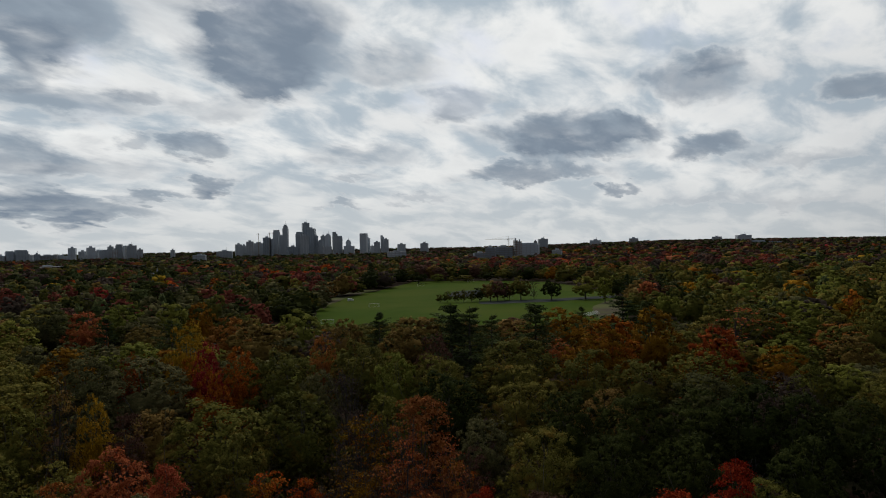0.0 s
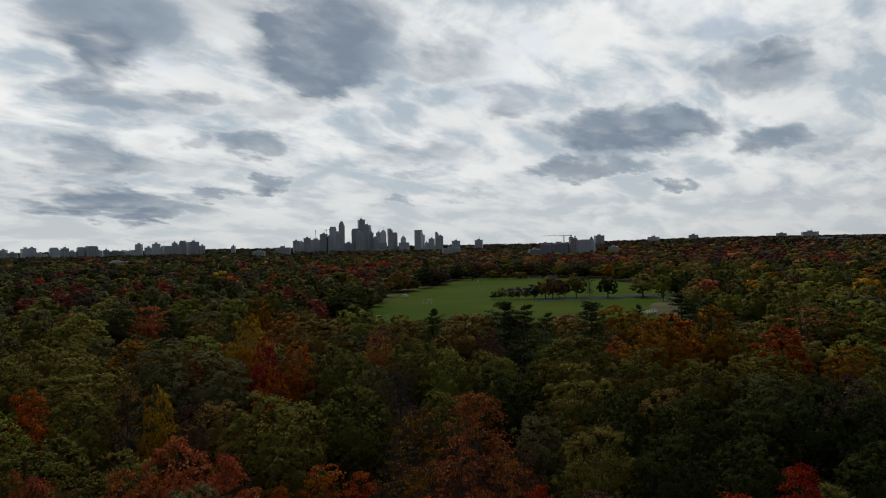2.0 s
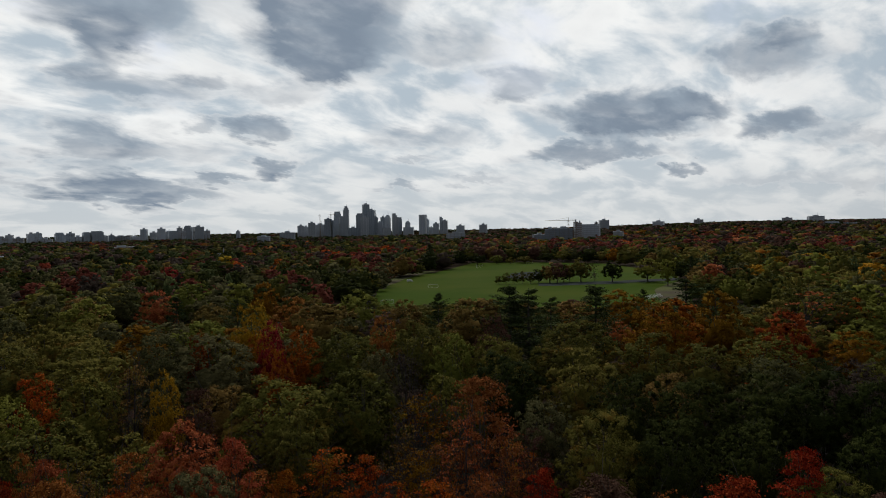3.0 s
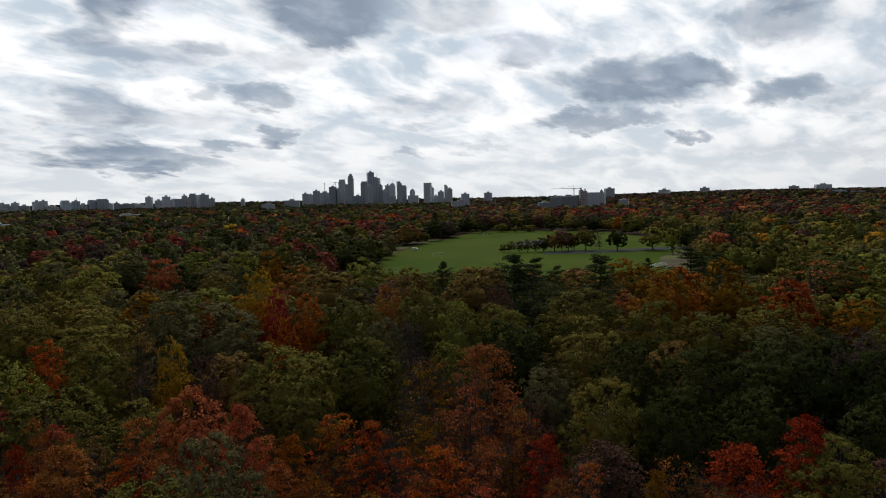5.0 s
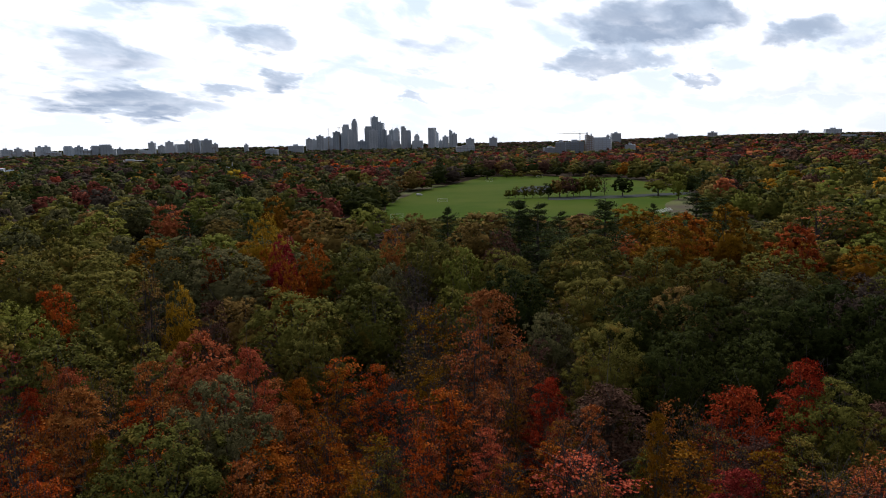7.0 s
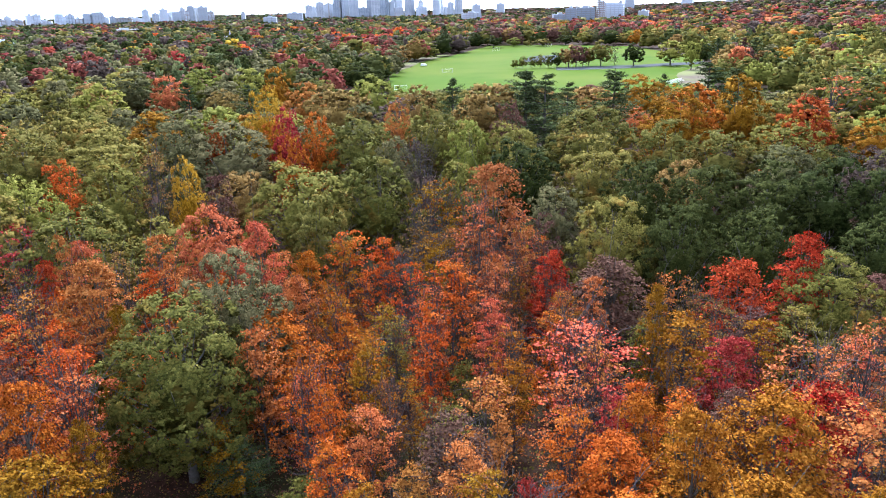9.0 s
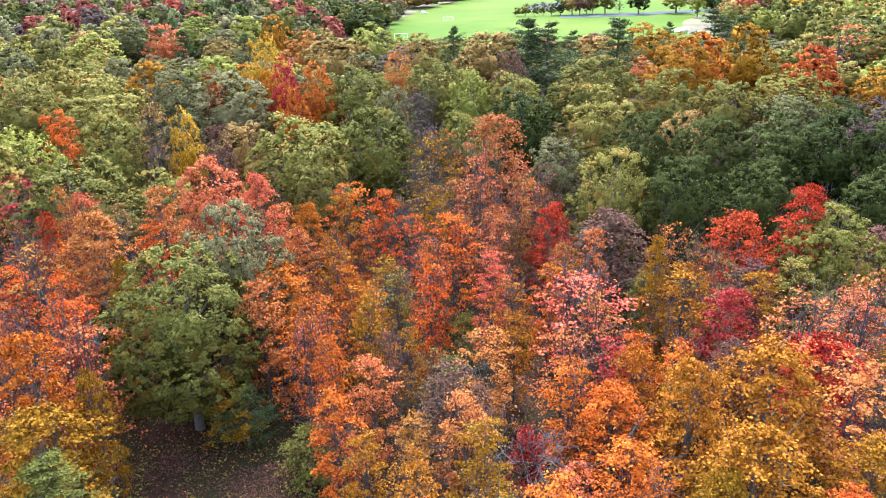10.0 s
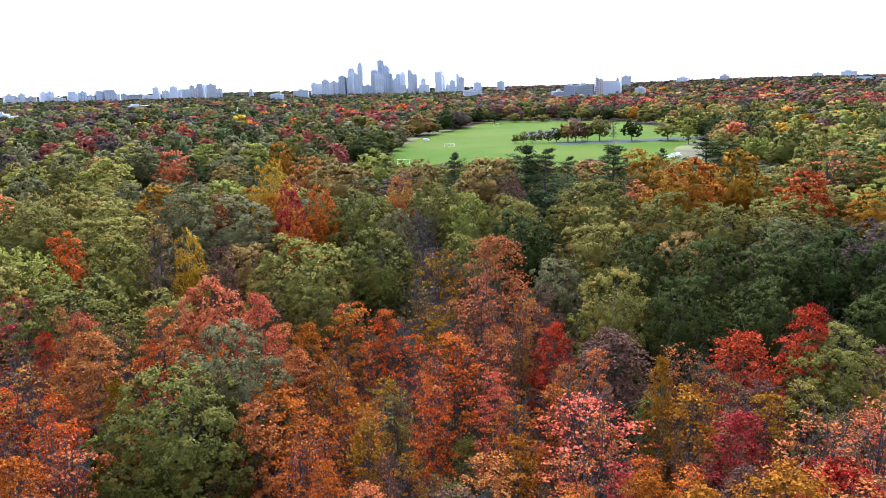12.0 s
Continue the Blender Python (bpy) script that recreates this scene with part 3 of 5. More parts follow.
def build_pine(rng, lod):
    """White pine: open whorls of level, upswept boughs with flat needle plumes."""
    runs = [([(0, 0, -0.4), (0.08, 0, 7), (-0.08, 0.1, 15), (0, 0, 22)], [0.42, 0.33, 0.2, 0.04], 7)]
    quads = []
    per, size = ((190, 0.32), (110, 0.5), (80, 0.65), (34, 1.1))[lod]
    lean = rng.uniform(0, 2 * math.pi)
    for z in np.arange(1.8, 21.8, 1.35):
        reach = min(6.6, 0.58 * (22.4 - z)) * rng.uniform(0.7, 1.15) + 0.3
        for k in range(5):
            a = rng.uniform(0, 2 * math.pi)
            r = reach * rng.uniform(0.5, 1.12) * (1 + 0.25 * math.cos(a - lean))
            e = np.array([r * math.cos(a), r * math.sin(a), z + 0.24 * r + rng.uniform(-0.7, 0.7)])
            s = np.array([0, 0, z - 0.1])
            runs.append(([s, (s + e) / 2 - [0, 0, 0.05 * r], e], [0.09, 0.06, 0.02], 4))
            u = rng.uniform(0.1, 1.06, per)[:, None] ** 0.7
            p = s + (e - s) * u + rng.normal(size=(per, 3)) * [0.5, 0.5, 0.2] * (0.45 + 0.15 * r)
            quads.append(cards(rng, p, unit(rng.normal(size=(per, 3)) * [0.6, 0.6, 0.3] + [0, 0, 0.8]), size, 0.34))
    return (np.concatenate(quads).reshape(-1, 3), None, None), tubes_mesh("trunk", runs, BARK)


def build_bare(rng, lod):
    """A leafless grey tree: forked boughs and twigs."""
    runs = []

    def fork(p, d, length, g, level):
        e = p + d * length
        m = (p + e) / 2 + rng.normal(size=3) * 0.06 * length
        runs.append(([p, m, e], [max(g, 0.02), max(g * 0.8, 0.018), max(g * 0.62, 0.014)], 5 if level < 2 else 3))
        if level < 6:
            for _ in range(3 if level in (1, 2, 3) else 2):
                nd = unit(d + rng.normal(size=3) * 0.42 + [0, 0, 0.12])
                fork(e if rng.random() < 0.6 else m, nd, length * rng.uniform(0.62, 0.84), g * 0.58, level + 1)

    fork(np.array([0.0, 0.0, -0.4]), np.array([0.02, 0.0, 1.0]), 4.6, 0.2, 0)
    return None, tubes_mesh("trunk", runs, PALE_BARK)


def build_shrub(rng, lod):
    n, leaf, size = ((80, 34, 0.17), (50, 22, 0.3), (40, 14, 0.5), (20, 10, 0.7))[lod]
    q, hearts = spray_crown(rng, 4.0, 0.3, 4.5, n, 0.6, leaf, size)
    return (q.reshape(-1, 3), None, None), limbs_mesh(rng, hearts[::4], 2.6, 0.06, BARK)


BUILD = {"oak": build_oak, "round": build_round, "maple": build_maple, "slender": build_slender, "thin": build_thin, "pine": build_pine, "bare": build_bare, "shrub": build_shrub}
NAMES = {"oak": "oak_tree", "round": "round_maple_tree", "maple": "maple_tree", "slender": "slender_maple_tree", "thin": "half_bare_tree", "pine": "pine_tree", "bare": "bare_tree", "shrub": "shrub"}
SAYS = {"oak": "broad rounded oak tree with", "round": "round-crowned maple tree with", "maple": "maple tree in autumn with", "slender": "slender young maple tree with", "thin": "half-bare tree with pale twigs and", "pine": "tall white pine tree with", "bare": "leafless tree with pale grey twigs standing in the woods", "shrub": "low shrub on the woodland floor with"}
HUES = {
    "green": "green leaves", "deep": "dense dark green leaves", "grey": "grey-green leaves", "olive": "olive leaves turning brown", "lime": "yellow-green leaves",
    "bronze": "bronze brown leaves", "yellow": "bright yellow leaves", "gold": "amber yellow leaves", "orange": "bright orange leaves", "peach": "pale peach orange leaves",
    "red": "scarlet red leaves", "salmon": "salmon red leaves", "crimson": "deep crimson leaves", "hazed_red": "red leaves with distance haze in their colour", "russet": "dull russet brown leaves", "pine": "dark green needles",
    "yew": "pale yellow-green needles", "mauve": "dull mauve brown leaves",
}
PROTO, planted, spots, bright = {}, random.Random(11), [], []


def prototype(kind, lod, variant):
    key = (kind, lod, variant)
    if key not in PROTO:
        rng = np.random.default_rng([len(kind), ord(kind[0]), ord(kind[-1]), lod, variant])
        q, wood = BUILD[kind](rng, lod)
        if q is not None:
            v, idx, face = q
            q = grid_mesh("crown", v, np.arange(len(v)).reshape(-1, 4) if idx is None else idx, LEAF["green"], face)
        PROTO[key] = (q, wood)
    return PROTO[key]


def tree(kind, hue, x, y, high, wide, variants=3):
    """One tree on the ground at (x, y): its height and crown width in metres."""
    r = math.hypot(x, y)
    lod = 0 if r < 100 else 1 if r < 190 else 2 if r < 460 else 3
    crown, wood = prototype(kind, lod, planted.randrange(variants))
    base = new(NAMES[kind])
    base.empty_display_size = 0.5
    base.matrix_basis = pose(x, y, float(ground_z(x, y)), 0, 0, planted.uniform(0, 360)) @ Matrix.Diagonal((wide / SIZE[kind][0], wide / SIZE[kind][0], high / SIZE[kind][1], 1))
    part("trunk", wood, base)
    if crown:
        ob = part("crown", crown, base)
        ob.material_slots[0].link = "OBJECT"
        ob.material_slots[0].material = LEAF[hue]
    tagged(base, SAYS[kind] + (" " + HUES[hue] if kind != "bare" else ""), "shrub" if kind == "shrub" else "tree", group="woodland trees")
    spots.append((x, y, wide))
    if hue in ("yellow", "gold", "orange", "red", "crimson", "salmon", "peach", "bronze") or kind == "pine":
        bright.append((math.degrees(math.atan2(x, y)), r, wide, high))
    return base


def free(x, y, wide, gap=0.42):
    return all((x - a) ** 2 + (y - b) ** 2 > (gap * (wide + w)) ** 2 for a, b, w in spots)


# the trees that stand out one by one
tree("oak", "green", -27.1, 61.8, 21.0, 16.1)
tree("oak", "grey", -24.2, 72.0, 22.0, 12.6)
tree("round", "salmon", -34.9, 98.0, 21.0, 12.2)
tree("maple", "salmon", -25.6, 88.4, 20.0, 7.9)
tree("round", "yellow", -46.9, 122.8, 22.0, 7.2)
tree("round", "orange", -67.8, 120.2, 21.0, 9.8)
tree("oak", "olive", -59.7, 121.7, 21.0, 14.4)
tree("oak", "green", -53.1, 96.3, 21.0, 17.8)
tree("oak", "lime", -69.3, 112.4, 21.0, 14.1)
tree("oak", "olive", -71.9, 104.7, 21.0, 17.0)
tree("thin", "bronze", -52.1, 122.4, 22.0, 9.0)
tree("maple", "russet", -39.2, 115.5, 20.0, 8.2)
tree("oak", "olive", -24.6, 114.4, 23.0, 20.8)
tree("oak", "green", -12.9, 117.8, 23.0, 16.9)
tree("oak", "green", -20.2, 103.6, 20.0, 11.4)
tree("maple", "salmon", 6.0, 97.8, 25.0, 12.3)
tree("thin", "salmon", 3.5, 91.4, 21.0, 8.1)
tree("slender", "russet", 12.6, 93.2, 19.0, 4.7)
tree("maple", "red", 12.7, 86.1, 16.0, 6.8)
tree("oak", "olive", 23.1, 96.8, 21.0, 13.5)
tree("oak", "deep", 31.2, 92.4, 21.0, 13.2)
tree("oak", "deep", 13.2, 133.3, 22.0, 16.6)
tree("oak", "olive", 27.7, 134.2, 22.0, 17.0)
tree("oak", "deep", 32.4, 117.6, 22.0, 14.1)
tree("oak", "deep", 41.3, 113.2, 22.0, 15.0)
tree("oak", "deep", 51.5, 111.7, 22.0, 15.3)
tree("oak", "deep", 61.5, 112.2, 22.0, 15.9)
tree("oak", "deep", 67.3, 108.3, 22.0, 13.6)
tree("maple", "red", 33.9, 79.0, 17.0, 10.3)
tree("maple", "red", 43.0, 81.9, 19.0, 8.4)
tree("oak", "olive", 45.5, 78.8, 18.0, 12.9)
tree("maple", "russet", 19.5, 82.7, 16.0, 13.0)
tree("thin", "salmon", 13.8, 66.6, 15.0, 12.5)
tree("maple", "gold", 21.5, 69.2, 18.0, 4.1)
tree("slender", "gold", 24.2, 67.8, 15.0, 8.2)
tree("maple", "crimson", 27.1, 62.4, 15.0, 7.5)
tree("slender", "gold", 32.4, 68.2, 14.0, 5.9)
tree("thin", "salmon", 32.7, 59.1, 16.0, 9.9)
tree("maple", "red", 33.7, 56.7, 13.0, 9.7)
tree("maple", "gold", 26.5, 50.5, 16.0, 10.4)
tree("maple", "gold", 18.9, 47.9, 16.0, 7.8)
tree("slender", "crimson", 13.9, 55.3, 14.0, 3.4)
tree("maple", "orange", 16.5, 55.6, 13.0, 6.4)
tree("slender", "orange", 10.2, 53.5, 13.0, 5.5)
tree("thin", "salmon", 41.2, 63.2, 16.0, 8.5)
tree("maple", "orange", -19.6, 70.3, 15.0, 11.4)
tree("maple", "orange", -18.6, 85.0, 17.0, 6.4)
tree("slender", "orange", -14.3, 92.9, 17.0, 8.4)
tree("slender", "orange", -9.0, 90.6, 17.0, 5.0)
tree("thin", "gold", -3.0, 92.5, 17.0, 7.4)
tree("slender", "orange", -9.3, 65.8, 15.0, 6.3)
tree("slender", "orange", -11.3, 54.9, 15.0, 4.0)
tree("slender", "peach", -7.6, 54.5, 13.0, 5.2)
tree("slender", "orange", -10.2, 48.9, 13.0, 5.1)
tree("slender", "gold", -4.9, 64.8, 10.0, 3.9)
tree("maple", "orange", -35.7, 50.7, 18.0, 7.7)
tree("thin", "salmon", -33.8, 55.0, 17.0, 8.1)
tree("maple", "peach", -40.7, 74.6, 20.0, 9.3)
tree("maple", "salmon", -48.4, 87.5, 18.0, 7.3)
tree("slender", "peach", -48.9, 83.8, 20.0, 3.4)
tree("thin", "crimson", -61.0, 95.1, 18.0, 10.0)
tree("slender", "peach", -36.1, 83.0, 20.0, 6.7)
tree("slender", "orange", -37.1, 81.5, 16.0, 6.3)
tree("thin", "peach", -45.8, 71.0, 18.0, 8.5)
tree("thin", "bronze", -42.3, 85.0, 17.0, 7.6)
tree("maple", "gold", -33.0, 45.8, 14.0, 9.7)
tree("pine", "yew", -31.2, 42.8, 12.0, 11.4)
tree("pine", "pine", -21.1, 58.8, 7.0, 6.7)
tree("shrub", "green", -13.6, 53.8, 6.0, 6.5)
tree("slender", "gold", -7.3, 45.9, 11.0, 4.5)
tree("slender", "gold", -3.1, 42.9, 12.0, 4.7)
tree("slender", "peach", 0.6, 48.5, 13.0, 5.3)
tree("bare", "russet", 6.8, 51.0, 12.0, 13.6)
tree("shrub", "crimson", 6.2, 50.6, 8.0, 4.2)
tree("maple", "orange", 13.4, 50.7, 12.0, 8.2)
tree("maple", "gold", 21.7, 41.7, 14.0, 10.4)
tree("slender", "peach", 32.9, 49.6, 15.0, 8.3)
tree("maple", "gold", 31.4, 43.3, 12.0, 7.2)
tree("thin", "gold", -14.1, 77.2, 15.0, 7.2)
tree("slender", "orange", -0.1, 78.0, 18.0, 7.1)
tree("thin", "salmon", -2.7, 74.4, 16.0, 5.4)
tree("slender", "salmon", 5.4, 82.3, 17.0, 5.8)
tree("slender", "gold", -14.6, 90.8, 16.0, 6.5)
tree("bare", "russet", -9.7, 97.0, 18.0, 10.6)
tree("bare", "russet", 4.2, 116.9, 22.0, 10.3)
tree("bare", "russet", 56.1, 92.8, 18.0, 12.8)
tree("thin", "orange", 5.7, 67.8, 14.0, 6.5)
tree("shrub", "olive", 1.0, 73.5, 7.0, 4.8)
tree("shrub", "lime", -0.4, 67.0, 5.0, 5.3)
tree("maple", "gold", 19.1, 40.2, 12.0, 5.9)
tree("slender", "orange", 13.4, 44.0, 11.0, 7.2)
tree("thin", "peach", 10.3, 58.6, 13.0, 7.1)
tree("thin", "peach", 14.1, 62.4, 15.0, 6.1)
tree("shrub", "gold", -29.0, 65.9, 6.0, 4.7)
tree("shrub", "lime", -25.5, 63.6, 4.0, 4.6)
tree("thin", "bronze", 27.0, 74.2, 16.0, 4.8)
tree("oak", "green", -88.2, 144.7, 22.0, 19.4)
tree("oak", "olive", -69.2, 140.9, 22.0, 22.0)
tree("oak", "grey", -58.7, 152.6, 22.0, 15.8)
tree("oak", "grey", -46.8, 149.3, 22.0, 22.0)
tree("round", "red", -50.0, 150.4, 23.0, 6.3)
tree("round", "crimson", -35.8, 156.5, 23.0, 8.5)
tree("round", "orange", -41.0, 166.1, 19.5, 9.1)
tree("round", "orange", -28.9, 155.3, 22.0, 10.5)
tree("round", "orange", -32.2, 143.4, 20.0, 8.5)
tree("round", "yellow", -45.2, 177.8, 26.0, 12.0)
tree("round", "gold", -70.9, 298.2, 25.0, 13.4)
tree("round", "peach", -51.0, 257.5, 22.0, 18.4)
tree("round", "salmon", -112.3, 288.9, 23.0, 16.8)
tree("oak", "green", -19.0, 154.8, 22.0, 17.9)
tree("oak", "grey", -11.7, 141.5, 21.0, 10.7)
tree("oak", "green", -3.2, 164.5, 22.0, 15.9)
tree("oak", "lime", 4.1, 149.9, 22.0, 12.6)
tree("oak", "olive", 12.8, 147.9, 22.0, 14.4)
tree("thin", "mauve", -5.8, 129.4, 22.0, 8.8)
tree("oak", "green", 32.2, 163.9, 22.0, 22.0)
tree("round", "gold", 66.7, 255.9, 22.0, 20.9)
tree("round", "gold", 55.7, 175.4, 24.0, 20.0)
tree("round", "orange", 62.0, 181.0, 24.0, 16.5)
tree("round", "gold", 76.9, 191.6, 25.0, 18.1)
tree("thin", "salmon", 122.6, 232.1, 22.0, 22.6)
tree("round", "red", 88.5, 178.3, 21.0, 14.0)
tree("oak", "green", 138.2, 242.4, 22.0, 22.0)
tree("oak", "olive", 73.5, 154.9, 18.5, 19.0)
tree("oak", "green", 58.4, 152.1, 18.0, 17.0)
tree("oak", "green", 45.5, 149.7, 21.0, 16.6)
tree("oak", "bronze", -34.7, 217.7, 22.0, 21.3)
tree("oak", "lime", -29.3, 281.0, 22.0, 22.0)
tree("round", "bronze", -9.7, 229.8, 21.0, 14.1)
tree("oak", "bronze", 10.8, 210.7, 22.0, 20.4)
tree("pine", "pine", 1.1, 231.5, 22.0, 11.1)
tree("round", "peach", -13.5, 181.0, 21.0, 9.6)
tree("round", "russet", 15.6, 188.9, 20.0, 10.0)
tree("pine", "pine", 22.4, 212.3, 25.0, 21.5)
tree("pine", "pine", 27.8, 209.2, 24.0, 19.2)
tree("pine", "pine", 35.8, 218.1, 21.0, 12.7)
tree("pine", "pine", 47.2, 207.7, 25.0, 19.4)
tree("pine", "pine", 85.2, 288.2, 19.0, 9.2)
tree("pine", "pine", 94.1, 264.3, 25.0, 24.0)
tree("pine", "pine", 106.8, 272.8, 22.0, 16.8)
tree("oak", "bronze", 44.0, 220.7, 20.0, 21.8)
tree("oak", "lime", -90.4, 329.3, 22.0, 18.0)
tree("oak", "lime", -113.4, 329.0, 22.0, 22.0)
tree("oak", "grey", -136.2, 307.7, 23.0, 22.0)
tree("oak", "lime", -131.6, 269.6, 22.0, 22.0)
tree("pine", "pine", -103.0, 283.9, 20.0, 11.6)
tree("pine", "pine", -74.0, 266.9, 20.0, 13.3)
tree("bare", "russet", 3.1, 111.5, 22.0, 9.2)
tree("bare", "russet", -8.8, 90.6, 19.0, 10.0)
tree("bare", "russet", 50.2, 80.7, 19.0, 8.5)
tree("slender", "gold", -22.3, 58.9, 9.0, 5.6)
tree("oak", "deep", 61.0, 96.0, 18.0, 12.5)
tree("maple", "russet", 55.5, 86.0, 12.0, 8.0)
tree("thin", "gold", -3.2, 112.0, 19.0, 9.0)
tree("thin", "orange", -1.0, 118.5, 18.0, 8.5)
tree("oak", "olive", 2.5, 126.0, 20.0, 13.0)
tree("thin", "bronze", -4.5, 103.0, 17.0, 8.0)
# trees on and round the playing fields
tree("round", "green", 49.4, 544.3, 7.2, 7.0)
tree("round", "green", 54.8, 542.7, 9.7, 7.4)
tree("round", "green", 61.4, 541.0, 10.1, 7.4)
tree("round", "green", 67.9, 544.8, 10.6, 7.0)
tree("round", "green", 73.7, 543.5, 10.1, 7.0)
tree("oak", "deep", 80.6, 546.6, 11.9, 11.4)
tree("oak", "bronze", 88.9, 544.8, 16.5, 14.9)
tree("oak", "russet", 94.2, 543.4, 17.3, 13.6)
tree("oak", "deep", 100.9, 552.4, 15.0, 10.3)
tree("round", "bronze", 105.0, 551.1, 15.4, 9.4)
tree("oak", "green", 113.6, 548.9, 19.5, 16.9)
tree("thin", "mauve", 125.7, 556.5, 15.1, 9.1)
tree("oak", "deep", 136.7, 543.1, 17.2, 16.0)
tree("oak", "lime", 163.4, 541.4, 19.2, 22.5)
tree("oak", "lime", 166.9, 505.1, 20.7, 11.9)
tree("oak", "deep", 189.3, 545.1, 15.6, 11.0)
tree("oak", "bronze", 195.6, 502.8, 14.8, 14.6)
tree("pine", "pine", 188.6, 519.3, 20.8, 11.4)
tree("pine", "pine", 199.4, 526.5, 16.3, 10.8)
tree("pine", "pine", 212.5, 513.3, 20.6, 17.7)
tree("oak", "olive", 250.7, 601.3, 18.5, 20.7)
tree("oak", "deep", 49.4, 811.0, 13.7, 22.0)
tree("oak", "lime", 72.9, 825.3, 10.8, 15.8)
tree("oak", "olive", 88.4, 819.2, 7.6, 13.1)
tree("oak", "green", 105.0, 824.3, 8.9, 19.8)
tree("oak", "deep", 132.9, 838.0, 12.2, 22.9)
tree("oak", "olive", 151.2, 830.4, 15.3, 20.1)
tree("pine", "pine", -35.0, 713.1, 13.2, 11.4)
tree("pine", "pine", -26.8, 719.0, 13.3, 10.3)
tree("pine", "pine", -31.0, 711.8, 14.3, 11.3)
tree("pine", "pine", -4.3, 748.0, 27.0, 15.5)
tree("oak", "olive", -17.1, 742.8, 11.5, 16.6)
tree("oak", "bronze", -38.4, 588.2, 16.0, 18.8)
tree("oak", "lime", -51.1, 548.6, 11.9, 14.9)
tree("oak", "russet", -40.7, 556.0, 9.1, 13.3)
tree("round", "yellow", 214.1, 467.8, 17.7, 16.4)
tree("oak", "lime", 232.9, 480.5, 20.4, 22.1)
tree("oak", "yellow", 320.3, 600.4, 18.0, 33.6)
tree("oak", "yellow", 375.2, 660.9, 15.2, 31.4)
tree("oak", "olive", 248.9, 489.9, 15.9, 19.2)
tree("pine", "pine", 233.8, 528.1, 13.9, 12.9)
tree("pine", "pine", 196.1, 527.7, 18.7, 11.6)
tree("pine", "russet", 209.2, 524.3, 20.2, 11.7)
tree("oak", "bronze", 202.4, 470.3, 15.3, 16.3)
tree("oak", "lime", 253.1, 458.8, 13.1, 20.9)
tree("oak", "olive", 277.3, 469.8, 13.8, 21.7)
tree("oak", "green", 218.4, 419.0, 11.4, 18.8)
tree("oak", "olive", 185.8, 394.4, 13.8, 13.9)
tree("oak", "olive", 422.9, 901.7, 15.1, 26.9)
tree("oak", "deep", 385.6, 921.0, 19.6, 28.6)
tree("oak", "deep", 331.0, 1017.0, 13.9, 34.0)
tree("oak", "deep", 303.0, 1015.8, 11.6, 20.2)
# the far muted-red maples carry distance haze in their leaf colour
tree("round", "hazed_red", -85.7, 795.4, 16.5, 21.6)
tree("round", "hazed_red", -86.3, 696.2, 16.7, 16.7)
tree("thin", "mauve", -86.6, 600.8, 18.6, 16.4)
tree("round", "hazed_red", -99.0, 635.3, 19.7, 14.3)
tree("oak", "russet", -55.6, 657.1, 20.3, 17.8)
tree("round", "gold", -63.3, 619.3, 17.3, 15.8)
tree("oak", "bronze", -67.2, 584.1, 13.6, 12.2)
tree("round", "hazed_red", -126.9, 742.2, 21.2, 20.4)
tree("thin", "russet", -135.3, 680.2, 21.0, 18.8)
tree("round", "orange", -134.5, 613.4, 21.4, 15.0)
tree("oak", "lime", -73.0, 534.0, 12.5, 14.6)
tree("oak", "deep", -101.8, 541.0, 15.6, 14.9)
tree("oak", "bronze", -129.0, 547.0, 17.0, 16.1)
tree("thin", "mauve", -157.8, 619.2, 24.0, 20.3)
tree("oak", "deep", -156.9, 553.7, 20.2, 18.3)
tree("round", "hazed_red", -367.0, 601.9, 17.3, 22.4)
tree("round", "hazed_red", -388.8, 714.6, 14.9, 16.8)
tree("round", "hazed_red", -291.1, 584.5, 15.5, 12.5)
tree("round", "hazed_red", -278.9, 620.2, 14.5, 13.0)
tree("round", "hazed_red", -220.5, 668.6, 19.2, 16.8)
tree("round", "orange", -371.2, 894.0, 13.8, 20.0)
tree("round", "hazed_red", 39.9, 961.7, 14.7, 23.0)
tree("round", "hazed_red", 19.9, 910.8, 15.4, 21.7)
tree("round", "hazed_red", 202.7, 1249.7, 18.1, 28.2)
tree("round", "hazed_red", 221.5, 1291.6, 20.6, 25.0)
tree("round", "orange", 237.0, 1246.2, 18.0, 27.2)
tree("round", "hazed_red", 228.6, 1150.0, 16.6, 28.9)
tree("round", "hazed_red", 254.0, 1203.0, 18.3, 21.5)
tree("round", "hazed_red", 292.7, 1274.3, 19.4, 24.9)
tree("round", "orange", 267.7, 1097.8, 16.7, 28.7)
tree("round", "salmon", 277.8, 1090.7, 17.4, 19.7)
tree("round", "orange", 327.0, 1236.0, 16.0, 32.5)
tree("round", "hazed_red", 303.8, 1071.8, 15.5, 27.5)
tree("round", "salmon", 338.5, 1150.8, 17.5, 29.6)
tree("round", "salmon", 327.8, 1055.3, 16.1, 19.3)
tree("round", "hazed_red", 334.4, 1032.7, 14.9, 25.0)
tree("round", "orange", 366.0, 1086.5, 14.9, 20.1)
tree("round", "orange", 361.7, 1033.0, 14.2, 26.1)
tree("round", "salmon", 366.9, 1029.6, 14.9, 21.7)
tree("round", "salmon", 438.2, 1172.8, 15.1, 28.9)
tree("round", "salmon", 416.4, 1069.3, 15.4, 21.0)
tree("round", "hazed_red", 439.1, 1110.3, 16.9, 19.9)
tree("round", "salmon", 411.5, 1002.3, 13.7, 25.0)
